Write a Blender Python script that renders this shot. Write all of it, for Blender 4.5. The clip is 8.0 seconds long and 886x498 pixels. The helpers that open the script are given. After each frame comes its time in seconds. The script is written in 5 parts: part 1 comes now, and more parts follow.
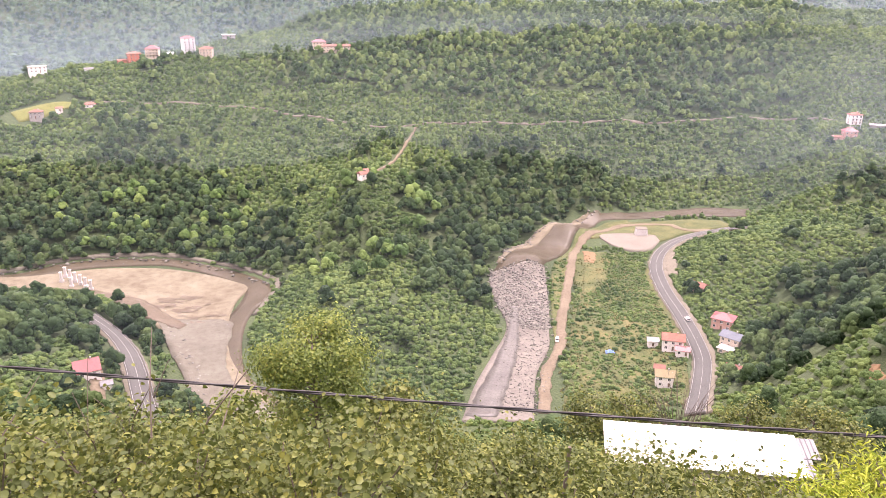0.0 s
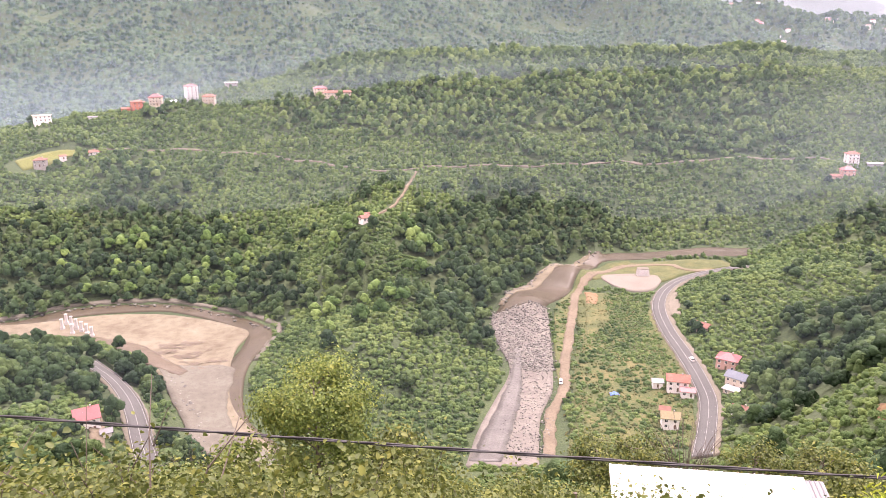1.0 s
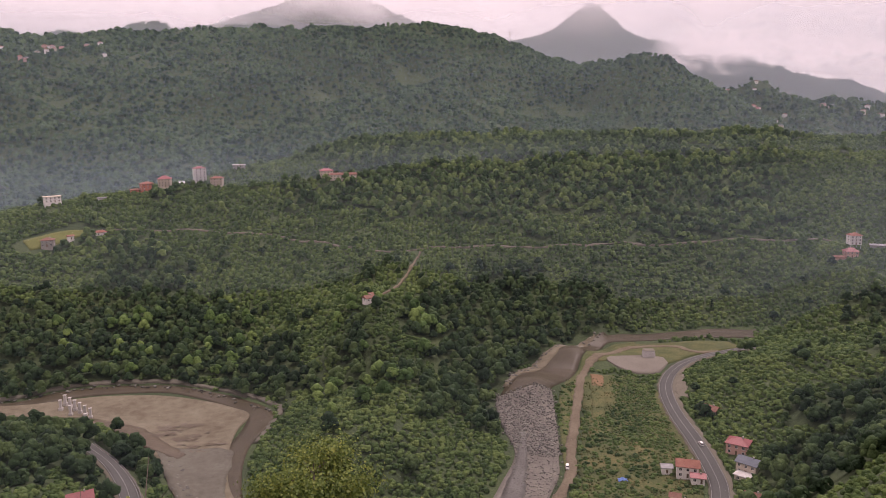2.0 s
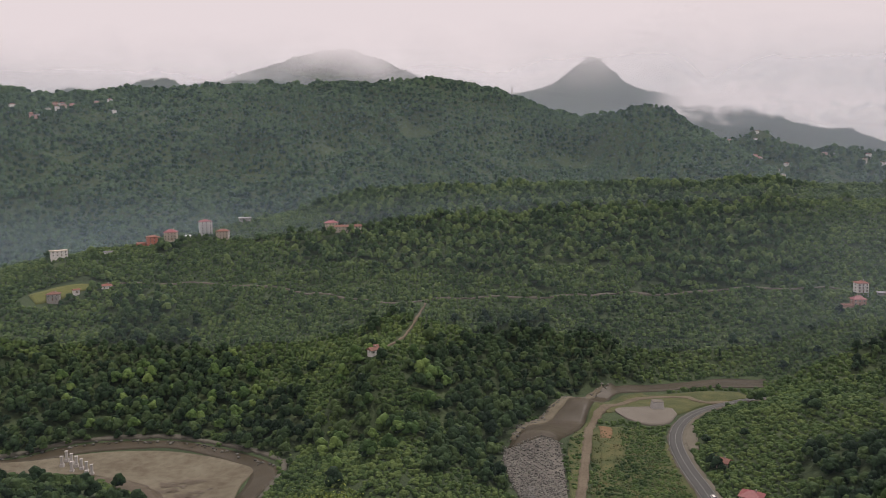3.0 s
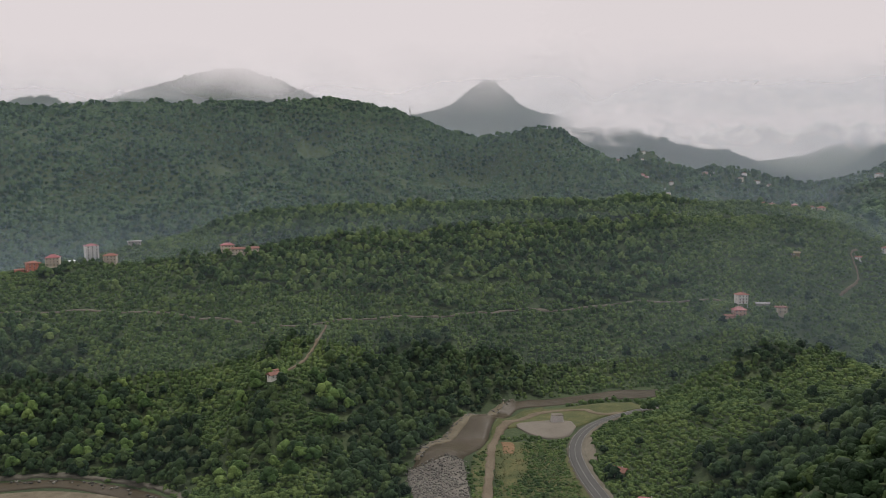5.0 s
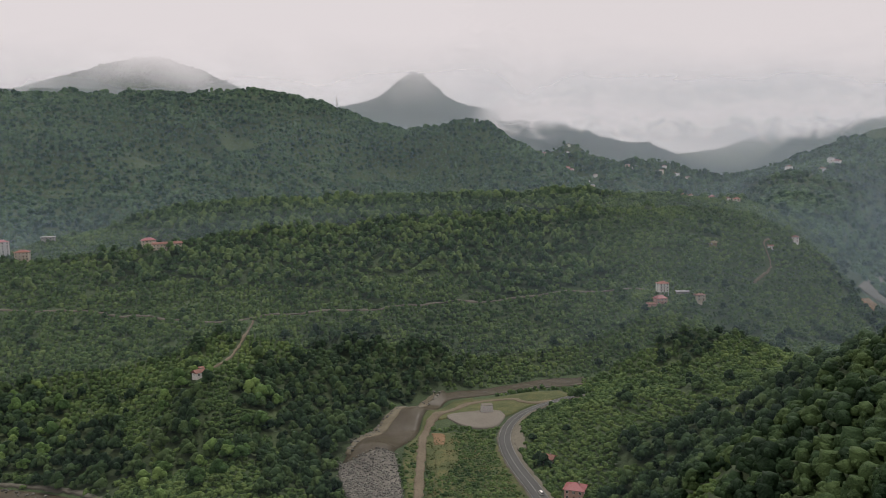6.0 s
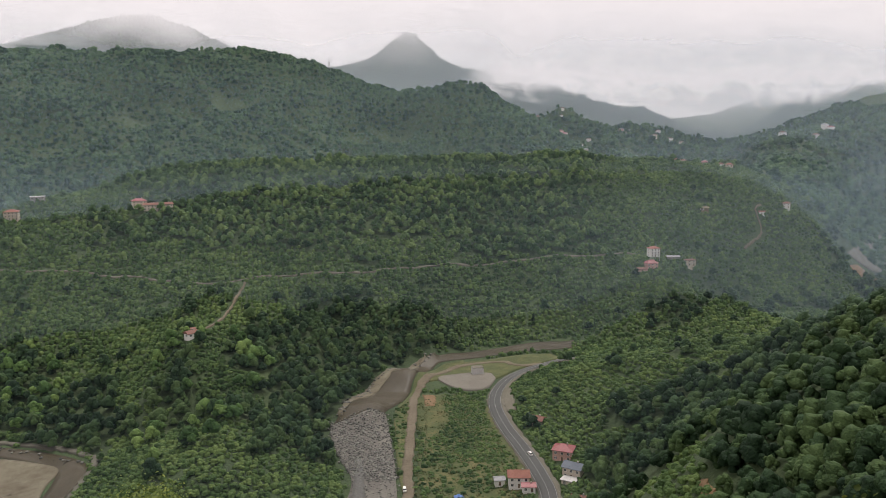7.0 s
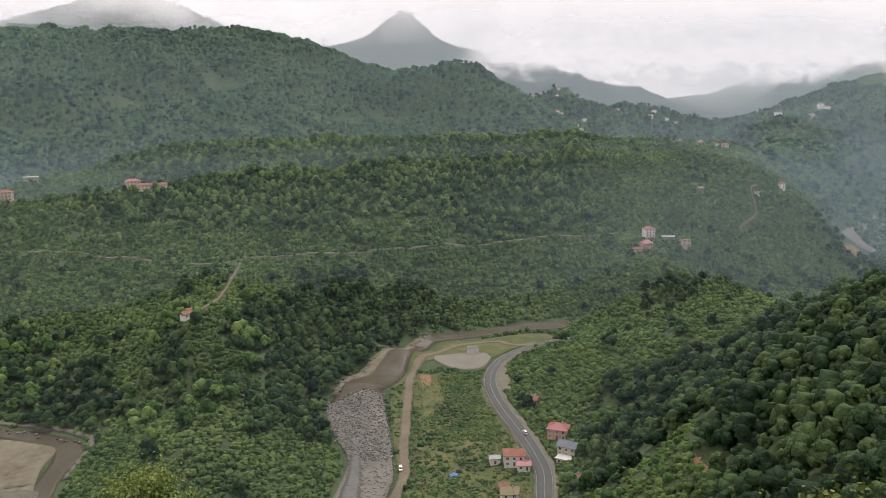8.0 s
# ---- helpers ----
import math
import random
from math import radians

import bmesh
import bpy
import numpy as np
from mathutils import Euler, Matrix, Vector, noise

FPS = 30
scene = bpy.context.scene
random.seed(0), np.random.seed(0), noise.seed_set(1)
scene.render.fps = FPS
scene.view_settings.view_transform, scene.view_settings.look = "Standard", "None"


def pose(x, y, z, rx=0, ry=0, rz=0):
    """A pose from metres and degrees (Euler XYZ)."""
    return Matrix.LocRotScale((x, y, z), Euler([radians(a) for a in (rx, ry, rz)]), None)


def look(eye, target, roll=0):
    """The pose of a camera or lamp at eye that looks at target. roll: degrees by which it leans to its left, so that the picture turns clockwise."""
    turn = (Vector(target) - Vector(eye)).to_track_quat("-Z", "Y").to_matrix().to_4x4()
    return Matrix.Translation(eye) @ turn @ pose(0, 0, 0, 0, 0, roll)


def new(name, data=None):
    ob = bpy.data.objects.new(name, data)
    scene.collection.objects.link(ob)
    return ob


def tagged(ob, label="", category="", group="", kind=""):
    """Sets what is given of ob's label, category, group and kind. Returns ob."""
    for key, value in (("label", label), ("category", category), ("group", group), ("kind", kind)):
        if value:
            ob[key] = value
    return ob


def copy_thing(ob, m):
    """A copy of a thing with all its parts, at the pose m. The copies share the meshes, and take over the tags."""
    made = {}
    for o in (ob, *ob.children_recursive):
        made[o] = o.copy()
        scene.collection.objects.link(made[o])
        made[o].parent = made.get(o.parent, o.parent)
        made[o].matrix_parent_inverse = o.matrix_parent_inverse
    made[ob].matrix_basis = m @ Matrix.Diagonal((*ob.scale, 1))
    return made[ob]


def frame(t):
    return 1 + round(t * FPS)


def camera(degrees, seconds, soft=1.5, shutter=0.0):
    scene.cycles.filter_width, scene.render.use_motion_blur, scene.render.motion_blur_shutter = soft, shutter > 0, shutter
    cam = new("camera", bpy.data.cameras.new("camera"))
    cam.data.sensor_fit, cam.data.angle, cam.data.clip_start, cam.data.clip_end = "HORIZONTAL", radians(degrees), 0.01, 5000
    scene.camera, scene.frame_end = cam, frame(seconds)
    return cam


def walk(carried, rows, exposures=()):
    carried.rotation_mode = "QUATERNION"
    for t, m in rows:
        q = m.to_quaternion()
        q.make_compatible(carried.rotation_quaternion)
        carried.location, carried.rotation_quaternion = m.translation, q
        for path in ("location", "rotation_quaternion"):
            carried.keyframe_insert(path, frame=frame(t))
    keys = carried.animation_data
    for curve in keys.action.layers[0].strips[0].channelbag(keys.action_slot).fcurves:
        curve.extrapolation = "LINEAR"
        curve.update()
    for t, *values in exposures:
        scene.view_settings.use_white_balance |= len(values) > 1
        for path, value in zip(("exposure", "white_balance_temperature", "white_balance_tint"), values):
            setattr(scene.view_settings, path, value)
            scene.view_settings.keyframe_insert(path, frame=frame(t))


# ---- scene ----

cam = camera(60.3, 8.0, soft=0.72)
EYE = 185.0
# seconds, yaw, pitch, lean to the right; a person turning on the spot, swaying by centimetres
ROWS = [
    (0.0, 0.0, -19.4, 0.0), (0.5, -0.03, -19.25, 0.31), (1.0, 0.1, -16.2, 0.67), (1.5, 0.03, -13.35, 0.71),
    (2.0, 0.33, -10.16, 0.6), (2.2, 0.63, -9.9, 0.75), (3.3, 0.65, -5.27, 1.17), (3.5, 0.72, -5.08, 1.19),
    (4.0, -1.5, -4.81, 1.2), (4.5, -4.68, -4.86, 1.23), (4.7, -5.62, -4.91, 1.24), (5.8, -11.03, -5.43, 1.53),
    (6.0, -12.21, -5.66, 1.41), (6.5, -12.69, -6.11, 1.18), (7.0, -12.75, -8.43, 0.87), (7.5, -13.03, -9.47, 0.86),
    (8.0, -13.07, -9.91, 0.88),
]
EXPOSURES = [(0.0, 1.72, 6800, 37), (1.3, 1.72, 6800, 37), (1.5, 1.20, 6800, 37), (1.8, 0.12, 6900, 37), (2.2, -0.08, 6900, 35), (3.3, -0.42, 6550, 16),
             (4.7, -0.42, 6500, 14), (6.5, -0.36, 6450, 13), (7.2, 0.04, 6450, 13), (8.0, 0.16, 6450, 13)]
walk(cam, [(t, pose(0.01 * math.sin(t), 0.06 + 0.01 * t, EYE + 0.008 * math.sin(1.7 * t), 90 + pitch, 0, yaw) @ pose(0, 0, 0, 0, 0, -lean))
           for t, yaw, pitch, lean in ROWS], EXPOSURES)

# ---------------- sky and sun ----------------
SUN_UP, SUN_TURN = radians(70), radians(43)
world = bpy.data.worlds.new("overcast_sky")
scene.world = world
world.use_nodes = True
wn, wl = world.node_tree.nodes, world.node_tree.links
wn.clear()


def wnode(kind, **values):
    n = wn.new(kind)
    for k, v in values.items():
        n.inputs[k].default_value = v
    return n


sky = wn.new("ShaderNodeTexSky")
sky.sky_type, sky.sun_disc, sky.sun_elevation, sky.sun_rotation = "NISHITA", False, SUN_UP, SUN_TURN
sky_dim = wn.new("ShaderNodeVectorMath")
sky_dim.operation = "SCALE"
sky_dim.inputs["Scale"].default_value = 0.10
wl.new(sky.outputs[0], sky_dim.inputs[0])
coord = wn.new("ShaderNodeTexCoord")
split = wn.new("ShaderNodeSeparateXYZ")
wl.new(coord.outputs["Generated"], split.inputs[0])
stretch = wn.new("ShaderNodeMapping")
stretch.inputs["Scale"].default_value = (2.2, 2.2, 9.0)
wl.new(coord.outputs["Generated"], stretch.inputs[0])
puffs = wnode("ShaderNodeTexNoise", Scale=1.6, Detail=6.0, Roughness=0.55, Distortion=0.4)
wl.new(stretch.outputs[0], puffs.inputs["Vector"])
tone = wn.new("ShaderNodeValToRGB")
tone.color_ramp.elements[0].position, tone.color_ramp.elements[0].color = 0.30, (1.04, 0.955, 0.94, 1)
tone.color_ramp.elements[1].position, tone.color_ramp.elements[1].color = 0.70, (1.30, 1.205, 1.185, 1)
wl.new(puffs.outputs["Fac"], tone.inputs["Fac"])
climb = wnode("ShaderNodeMapRange")
climb.inputs["From Min"].default_value, climb.inputs["From Max"].default_value = 0.12, 0.9
climb.inputs["To Min"].default_value, climb.inputs["To Max"].default_value = 1.0, 1.2
wl.new(split.outputs["Z"], climb.inputs["Value"])
lift = wn.new("ShaderNodeVectorMath")
lift.operation = "SCALE"
wl.new(tone.outputs[0], lift.inputs[0])
wl.new(climb.outputs[0], lift.inputs["Scale"])
veil = wn.new("ShaderNodeMix")
veil.data_type = "RGBA"
veil.inputs["Factor"].default_value = 0.93
wl.new(sky_dim.outputs[0], veil.inputs["A"])
wl.new(lift.outputs[0], veil.inputs["B"])
back = wn.new("ShaderNodeBackground")
wl.new(veil.outputs["Result"], back.inputs["Color"])
wl.new(back.outputs[0], wn.new("ShaderNodeOutputWorld").inputs["Surface"])

sun_data = bpy.data.lights.new("sun", "SUN")
sun_data.energy, sun_data.angle, sun_data.color = 2.1, radians(11), (1.0, 0.95, 0.88)
sun = new("sun", sun_data)
sun.matrix_world = look((0, 0, 900), (-0.30 * 500, -0.32 * 500, 900 - 1.2 * 500))


# ---------------- materials ----------------
def material(name, colours, size=1.0, big=0.0, rough=0.8, metal=0.0, bump=0.0, leaf=False, spread=0.0, through_light=0.0, plant_tint=0.0):
    """A surface of two to four colours mixed by grain of that size (metres), stains of the size big, and chance per piece."""
    m = bpy.data.materials.new(name)
    m.use_nodes = True
    n, l = m.node_tree.nodes, m.node_tree.links
    b = n["Principled BSDF"]
    b.inputs["Roughness"].default_value, b.inputs["Metallic"].default_value = rough, metal
    if leaf:
        b.inputs["Specular IOR Level"].default_value = 0.25 if rough < 0.55 else 0.12
    geo = n.new("ShaderNodeNewGeometry")
    grain = n.new("ShaderNodeTexNoise")
    grain.inputs["Scale"].default_value, grain.inputs["Detail"].default_value = 1.0 / size, 5.0
    l.new(geo.outputs["Position"], grain.inputs["Vector"])
    value = grain.outputs["Fac"]

    def blend(a, bb, k):
        x = n.new("ShaderNodeMix")
        x.inputs["Factor"].default_value = k
        l.new(a, x.inputs["A"])
        l.new(bb, x.inputs["B"])
        return x.outputs["Result"]

    if big:
        stain = n.new("ShaderNodeTexNoise")
        stain.inputs["Scale"].default_value, stain.inputs["Detail"].default_value = 1.0 / big, 3.0
        l.new(geo.outputs["Position"], stain.inputs["Vector"])
        value = blend(value, stain.outputs["Fac"], 0.5)
    if spread:
        value = blend(value, geo.outputs["Random Per Island"], spread)
    if plant_tint:
        tint = n.new("ShaderNodeAttribute")
        tint.attribute_name = "tint"
        value = blend(value, tint.outputs["Fac"], plant_tint)
    ramp = n.new("ShaderNodeValToRGB")
    e = ramp.color_ramp.elements
    while len(e) < len(colours):
        e.new(0.5)
    for i, c in enumerate(colours):
        e[i].position = 0.36 + 0.28 * i / max(1, len(colours) - 1) if plant_tint else 0.3 + 0.4 * i / max(1, len(colours) - 1)
        e[i].color = (*c, 1)
    l.new(value, ramp.inputs["Fac"])
    l.new(ramp.outputs[0], b.inputs["Base Color"])
    if bump:
        bn = n.new("ShaderNodeBump")
        bn.inputs["Strength"].default_value, bn.inputs["Distance"].default_value = 0.9 if plant_tint else 0.6, bump
        l.new(grain.outputs["Fac"], bn.inputs["Height"])
        l.new(bn.outputs[0], b.inputs["Normal"])
    if through_light:
        tr = n.new("ShaderNodeBsdfTranslucent")
        l.new(ramp.outputs[0], tr.inputs["Color"])
        mx = n.new("ShaderNodeMixShader")
        mx.inputs["Fac"].default_value = through_light
        l.new(b.outputs[0], mx.inputs[1])
        l.new(tr.outputs[0], mx.inputs[2])
        l.new(mx.outputs[0], n["Material Output"].inputs["Surface"])
    return m


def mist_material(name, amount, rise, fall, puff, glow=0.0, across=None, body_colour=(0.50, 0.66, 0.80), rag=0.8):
    """A tinted see-through sheet that imitates haze or cloud; it lets the rest of the light through. It thickens over
    the heights of rise, thins out over those of fall (and over across, in x); with glow, a cloud sheet emits a
    brightness matched to the sky instead of being lit."""
    m = bpy.data.materials.new(name)
    m.use_nodes = True
    n, l = m.node_tree.nodes, m.node_tree.links
    n.clear()
    geo = n.new("ShaderNodeNewGeometry")
    sep = n.new("ShaderNodeSeparateXYZ")
    l.new(geo.outputs["Position"], sep.inputs[0])
    flat = n.new("ShaderNodeMapping")
    flat.inputs["Scale"].default_value = (1.0, 1.0, 1.7)
    l.new(geo.outputs["Position"], flat.inputs["Vector"])
    nz = n.new("ShaderNodeTexNoise")
    nz.inputs["Scale"].default_value, nz.inputs["Detail"].default_value, nz.inputs["Distortion"].default_value = 1.0 / puff, 6.0, 0.6
    l.new(flat.outputs["Vector"], nz.inputs["Vector"])

    def step(source, span, wobble, up):
        w = n.new("ShaderNodeMath")
        w.operation = "MULTIPLY_ADD"
        w.inputs[1].default_value = wobble
        l.new(nz.outputs["Fac"], w.inputs[0])
        l.new(source, w.inputs[2])
        f = n.new("ShaderNodeMapRange")
        f.interpolation_type = "SMOOTHSTEP"
        f.inputs["From Min"].default_value, f.inputs["From Max"].default_value = span[0] + wobble / 2, span[1] + wobble / 2
        f.inputs["To Min"].default_value, f.inputs["To Max"].default_value = (0, 1) if up else (1, 0)
        l.new(w.outputs[0], f.inputs["Value"])
        return f.outputs[0]

    def times(a, b):
        k = n.new("ShaderNodeMath")
        k.operation = "MULTIPLY"
        l.new(a, k.inputs[0])
        if isinstance(b, float):
            k.inputs[1].default_value = b
        else:
            l.new(b, k.inputs[1])
        return k.outputs[0]

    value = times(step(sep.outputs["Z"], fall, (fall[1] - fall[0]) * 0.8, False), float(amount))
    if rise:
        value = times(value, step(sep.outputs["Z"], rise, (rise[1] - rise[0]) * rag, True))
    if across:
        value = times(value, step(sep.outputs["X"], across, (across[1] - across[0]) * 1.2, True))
    clear, out = n.new("ShaderNodeBsdfTransparent"), n.new("ShaderNodeMixShader")
    # cloud brightness is put in as emission, tuned to blend with the sky
    if glow:
        body = n.new("ShaderNodeEmission")
        body.inputs["Color"].default_value, body.inputs["Strength"].default_value = (1.0, 0.94, 0.93, 1), glow
    else:
        # haze is painted as the sheet's own tint, bluer or paler by distance
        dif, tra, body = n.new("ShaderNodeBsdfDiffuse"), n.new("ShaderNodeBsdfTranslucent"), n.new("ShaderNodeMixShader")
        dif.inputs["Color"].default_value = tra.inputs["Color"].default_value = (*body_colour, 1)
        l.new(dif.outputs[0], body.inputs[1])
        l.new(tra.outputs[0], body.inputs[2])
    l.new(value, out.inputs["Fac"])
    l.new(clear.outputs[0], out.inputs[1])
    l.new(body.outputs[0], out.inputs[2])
    l.new(out.outputs[0], n.new("ShaderNodeOutputMaterial").inputs["Surface"])
    return m


M = {
    "ground": material("undergrowth", [(0.016, 0.030, 0.011), (0.034, 0.056, 0.018), (0.062, 0.088, 0.030)], 1.3, 45, 0.95, bump=1.2),
    "hazel": material("hazel_leaves", [(0.023, 0.048, 0.015), (0.055, 0.096, 0.028), (0.100, 0.146, 0.043)], 0.6, 60, 0.65, leaf=True, spread=0.06, bump=0.6, plant_tint=0.22),
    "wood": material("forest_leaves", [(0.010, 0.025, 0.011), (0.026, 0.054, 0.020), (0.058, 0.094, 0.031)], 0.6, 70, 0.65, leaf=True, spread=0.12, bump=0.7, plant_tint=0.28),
    # wood_mid repeats wood in brighter greens, set to match brighter upper slopes
    "wood_mid": material("forest_leaves_brighter", [(0.016, 0.037, 0.014), (0.047, 0.088, 0.030), (0.107, 0.157, 0.050)], 0.7, 70, 0.65, leaf=True, spread=0.12, bump=0.8, plant_tint=0.28),
    "wood_light": material("light_forest_leaves", [(0.030, 0.066, 0.018), (0.070, 0.128, 0.034), (0.125, 0.190, 0.052)], 0.9, 30, 0.65, leaf=True, spread=0.12, bump=0.8, plant_tint=0.3),
    "far": material("far_forest_leaves", [(0.014, 0.036, 0.019), (0.036, 0.074, 0.036), (0.072, 0.120, 0.053)], 2.5, 140, 0.7, leaf=True, spread=0.1, bump=1.8, plant_tint=0.34),
    "near": material("near_hazel_leaves", [(0.040, 0.060, 0.015), (0.070, 0.096, 0.023), (0.100, 0.126, 0.030), (0.185, 0.200, 0.044)], 0.5, 2.0, 0.5, leaf=True, spread=0.33, through_light=0.3),
    "tree": material("tree_leaves", [(0.050, 0.084, 0.018), (0.110, 0.160, 0.032), (0.215, 0.250, 0.050)], 0.8, 4, 0.5, leaf=True, spread=0.28, through_light=0.3),
    "yellow": material("yellow_green_leaves", [(0.158, 0.239, 0.020), (0.259, 0.331, 0.030), (0.374, 0.423, 0.050)], 0.5, 3, 0.5, leaf=True, spread=0.4, through_light=0.35),
    "bark": material("bark", [(0.05, 0.04, 0.03), (0.12, 0.10, 0.08)], 0.05, 0.5, 0.9, bump=0.01),
    "grass": material("rough_grass", [(0.027, 0.040, 0.010), (0.058, 0.073, 0.019), (0.132, 0.112, 0.043)], 0.9, 12, 0.95, bump=0.5),
    "meadow": material("mown_meadow", [(0.080, 0.096, 0.020), (0.124, 0.132, 0.032)], 2, 12, 0.95),
    "asphalt": material("asphalt", [(0.048, 0.049, 0.045), (0.067, 0.070, 0.063)], 0.8, 14, 0.85),
    "paint": material("road_paint", [(0.211, 0.214, 0.198), (0.285, 0.290, 0.273)], 0.5, 3, 0.7),
    "verge": material("gravel_verge", [(0.086, 0.079, 0.054), (0.148, 0.136, 0.103)], 0.7, 8, 0.95, bump=0.1),
    "dirt": material("dirt_track", [(0.078, 0.064, 0.040), (0.114, 0.093, 0.060), (0.149, 0.125, 0.084)], 1.5, 16, 0.95, bump=0.1),
    "red_soil": material("red_soil", [(0.128, 0.079, 0.036), (0.188, 0.117, 0.060)], 1.2, 8, 0.95, bump=0.2),
    "gravel_pad": material("pale_gravel", [(0.117, 0.106, 0.084), (0.160, 0.149, 0.121)], 1.0, 14, 0.95),
    "sand": material("river_sand", [(0.069, 0.055, 0.032), (0.104, 0.090, 0.057), (0.135, 0.121, 0.080), (0.156, 0.146, 0.101)], 5, 30, 0.95, bump=0.25),
    "wet": material("wet_river_gravel", [(0.073, 0.068, 0.054), (0.111, 0.103, 0.085), (0.151, 0.141, 0.114)], 2.5, 18, 0.8, bump=0.3),
    "stone": material("river_boulder", [(0.057, 0.057, 0.050), (0.096, 0.096, 0.083), (0.167, 0.166, 0.142)], 0.8, 6, 0.9, bump=0.2, spread=0.5),
    "wet_dark": material("shallow_stream_over_stones", [(0.036, 0.036, 0.029), (0.066, 0.064, 0.054), (0.109, 0.108, 0.093)], 1.2, 10, 0.45, bump=0.15),
    "mud": material("wet_brown_mud", [(0.048, 0.035, 0.018), (0.073, 0.055, 0.031), (0.096, 0.084, 0.053)], 2.0, 9, 0.6, bump=0.2),
    "silt": material("river_silt", [(0.061, 0.057, 0.041), (0.090, 0.085, 0.063), (0.114, 0.115, 0.087)], 3.0, 22, 0.9, bump=0.2),
    "water": material("muddy_water", [(0.039, 0.032, 0.018), (0.062, 0.052, 0.030)], 6, 25, 0.45, leaf=True, bump=0.05),
    "concrete": material("concrete", [(0.36, 0.35, 0.33), (0.50, 0.49, 0.47)], 1.0, 5, 0.9),
    "white": material("white_plaster", [(0.660, 0.638, 0.605), (0.814, 0.792, 0.759)], 0.8, 5, 0.85),
    "cream": material("cream_plaster", [(0.470, 0.403, 0.325), (0.582, 0.515, 0.414)], 0.8, 5, 0.85),
    "pink": material("pink_plaster", [(0.425, 0.257, 0.216), (0.525, 0.338, 0.284)], 0.8, 5, 0.85),
    "salmon": material("red_plaster", [(0.42, 0.15, 0.10), (0.52, 0.20, 0.14)], 0.8, 5, 0.85),
    "grey": material("grey_blockwork", [(0.25, 0.23, 0.21), (0.36, 0.34, 0.31)], 0.6, 4, 0.9),
    "roof_tile": material("red_roof_tiles", [(0.16, 0.060, 0.042), (0.22, 0.088, 0.060), (0.26, 0.13, 0.09)], 0.7, 4, 0.8, bump=0.05),
    "roof_red": material("crimson_sheet_roof", [(0.20, 0.055, 0.055), (0.26, 0.080, 0.080)], 1.0, 5, 0.5),
    "roof_blue": material("blue_grey_sheet_roof", [(0.085, 0.10, 0.12), (0.13, 0.148, 0.17)], 1.0, 5, 0.85),
    "roof_yellow": material("ochre_roof", [(0.15, 0.125, 0.065), (0.21, 0.18, 0.10)], 0.6, 4, 0.85),
    "roof_brown": material("brown_roof_tiles", [(0.13, 0.06, 0.042), (0.20, 0.095, 0.07)], 0.6, 4, 0.8),
    "zinc": material("white_metal_roof", [(0.72, 0.73, 0.74), (0.84, 0.84, 0.84)], 0.8, 3, 0.45),
    "zinc_old": material("weathered_zinc", [(0.115, 0.118, 0.122), (0.165, 0.165, 0.165)], 0.4, 2, 0.5, metal=0.3),
    "glass": material("dark_window_glass", [(0.02, 0.025, 0.03), (0.04, 0.045, 0.05)], 1.0, 0, 0.1),
    "timber": material("dark_timber", [(0.10, 0.06, 0.04), (0.18, 0.12, 0.08)], 0.3, 2, 0.8),
    "rubber": material("black_cable_sheath", [(0.012, 0.012, 0.013), (0.02, 0.02, 0.02)], 0.1, 0, 0.6),
    "blue": material("blue_tarpaulin", [(0.04, 0.10, 0.30), (0.07, 0.16, 0.38)], 0.5, 2, 0.5),
}


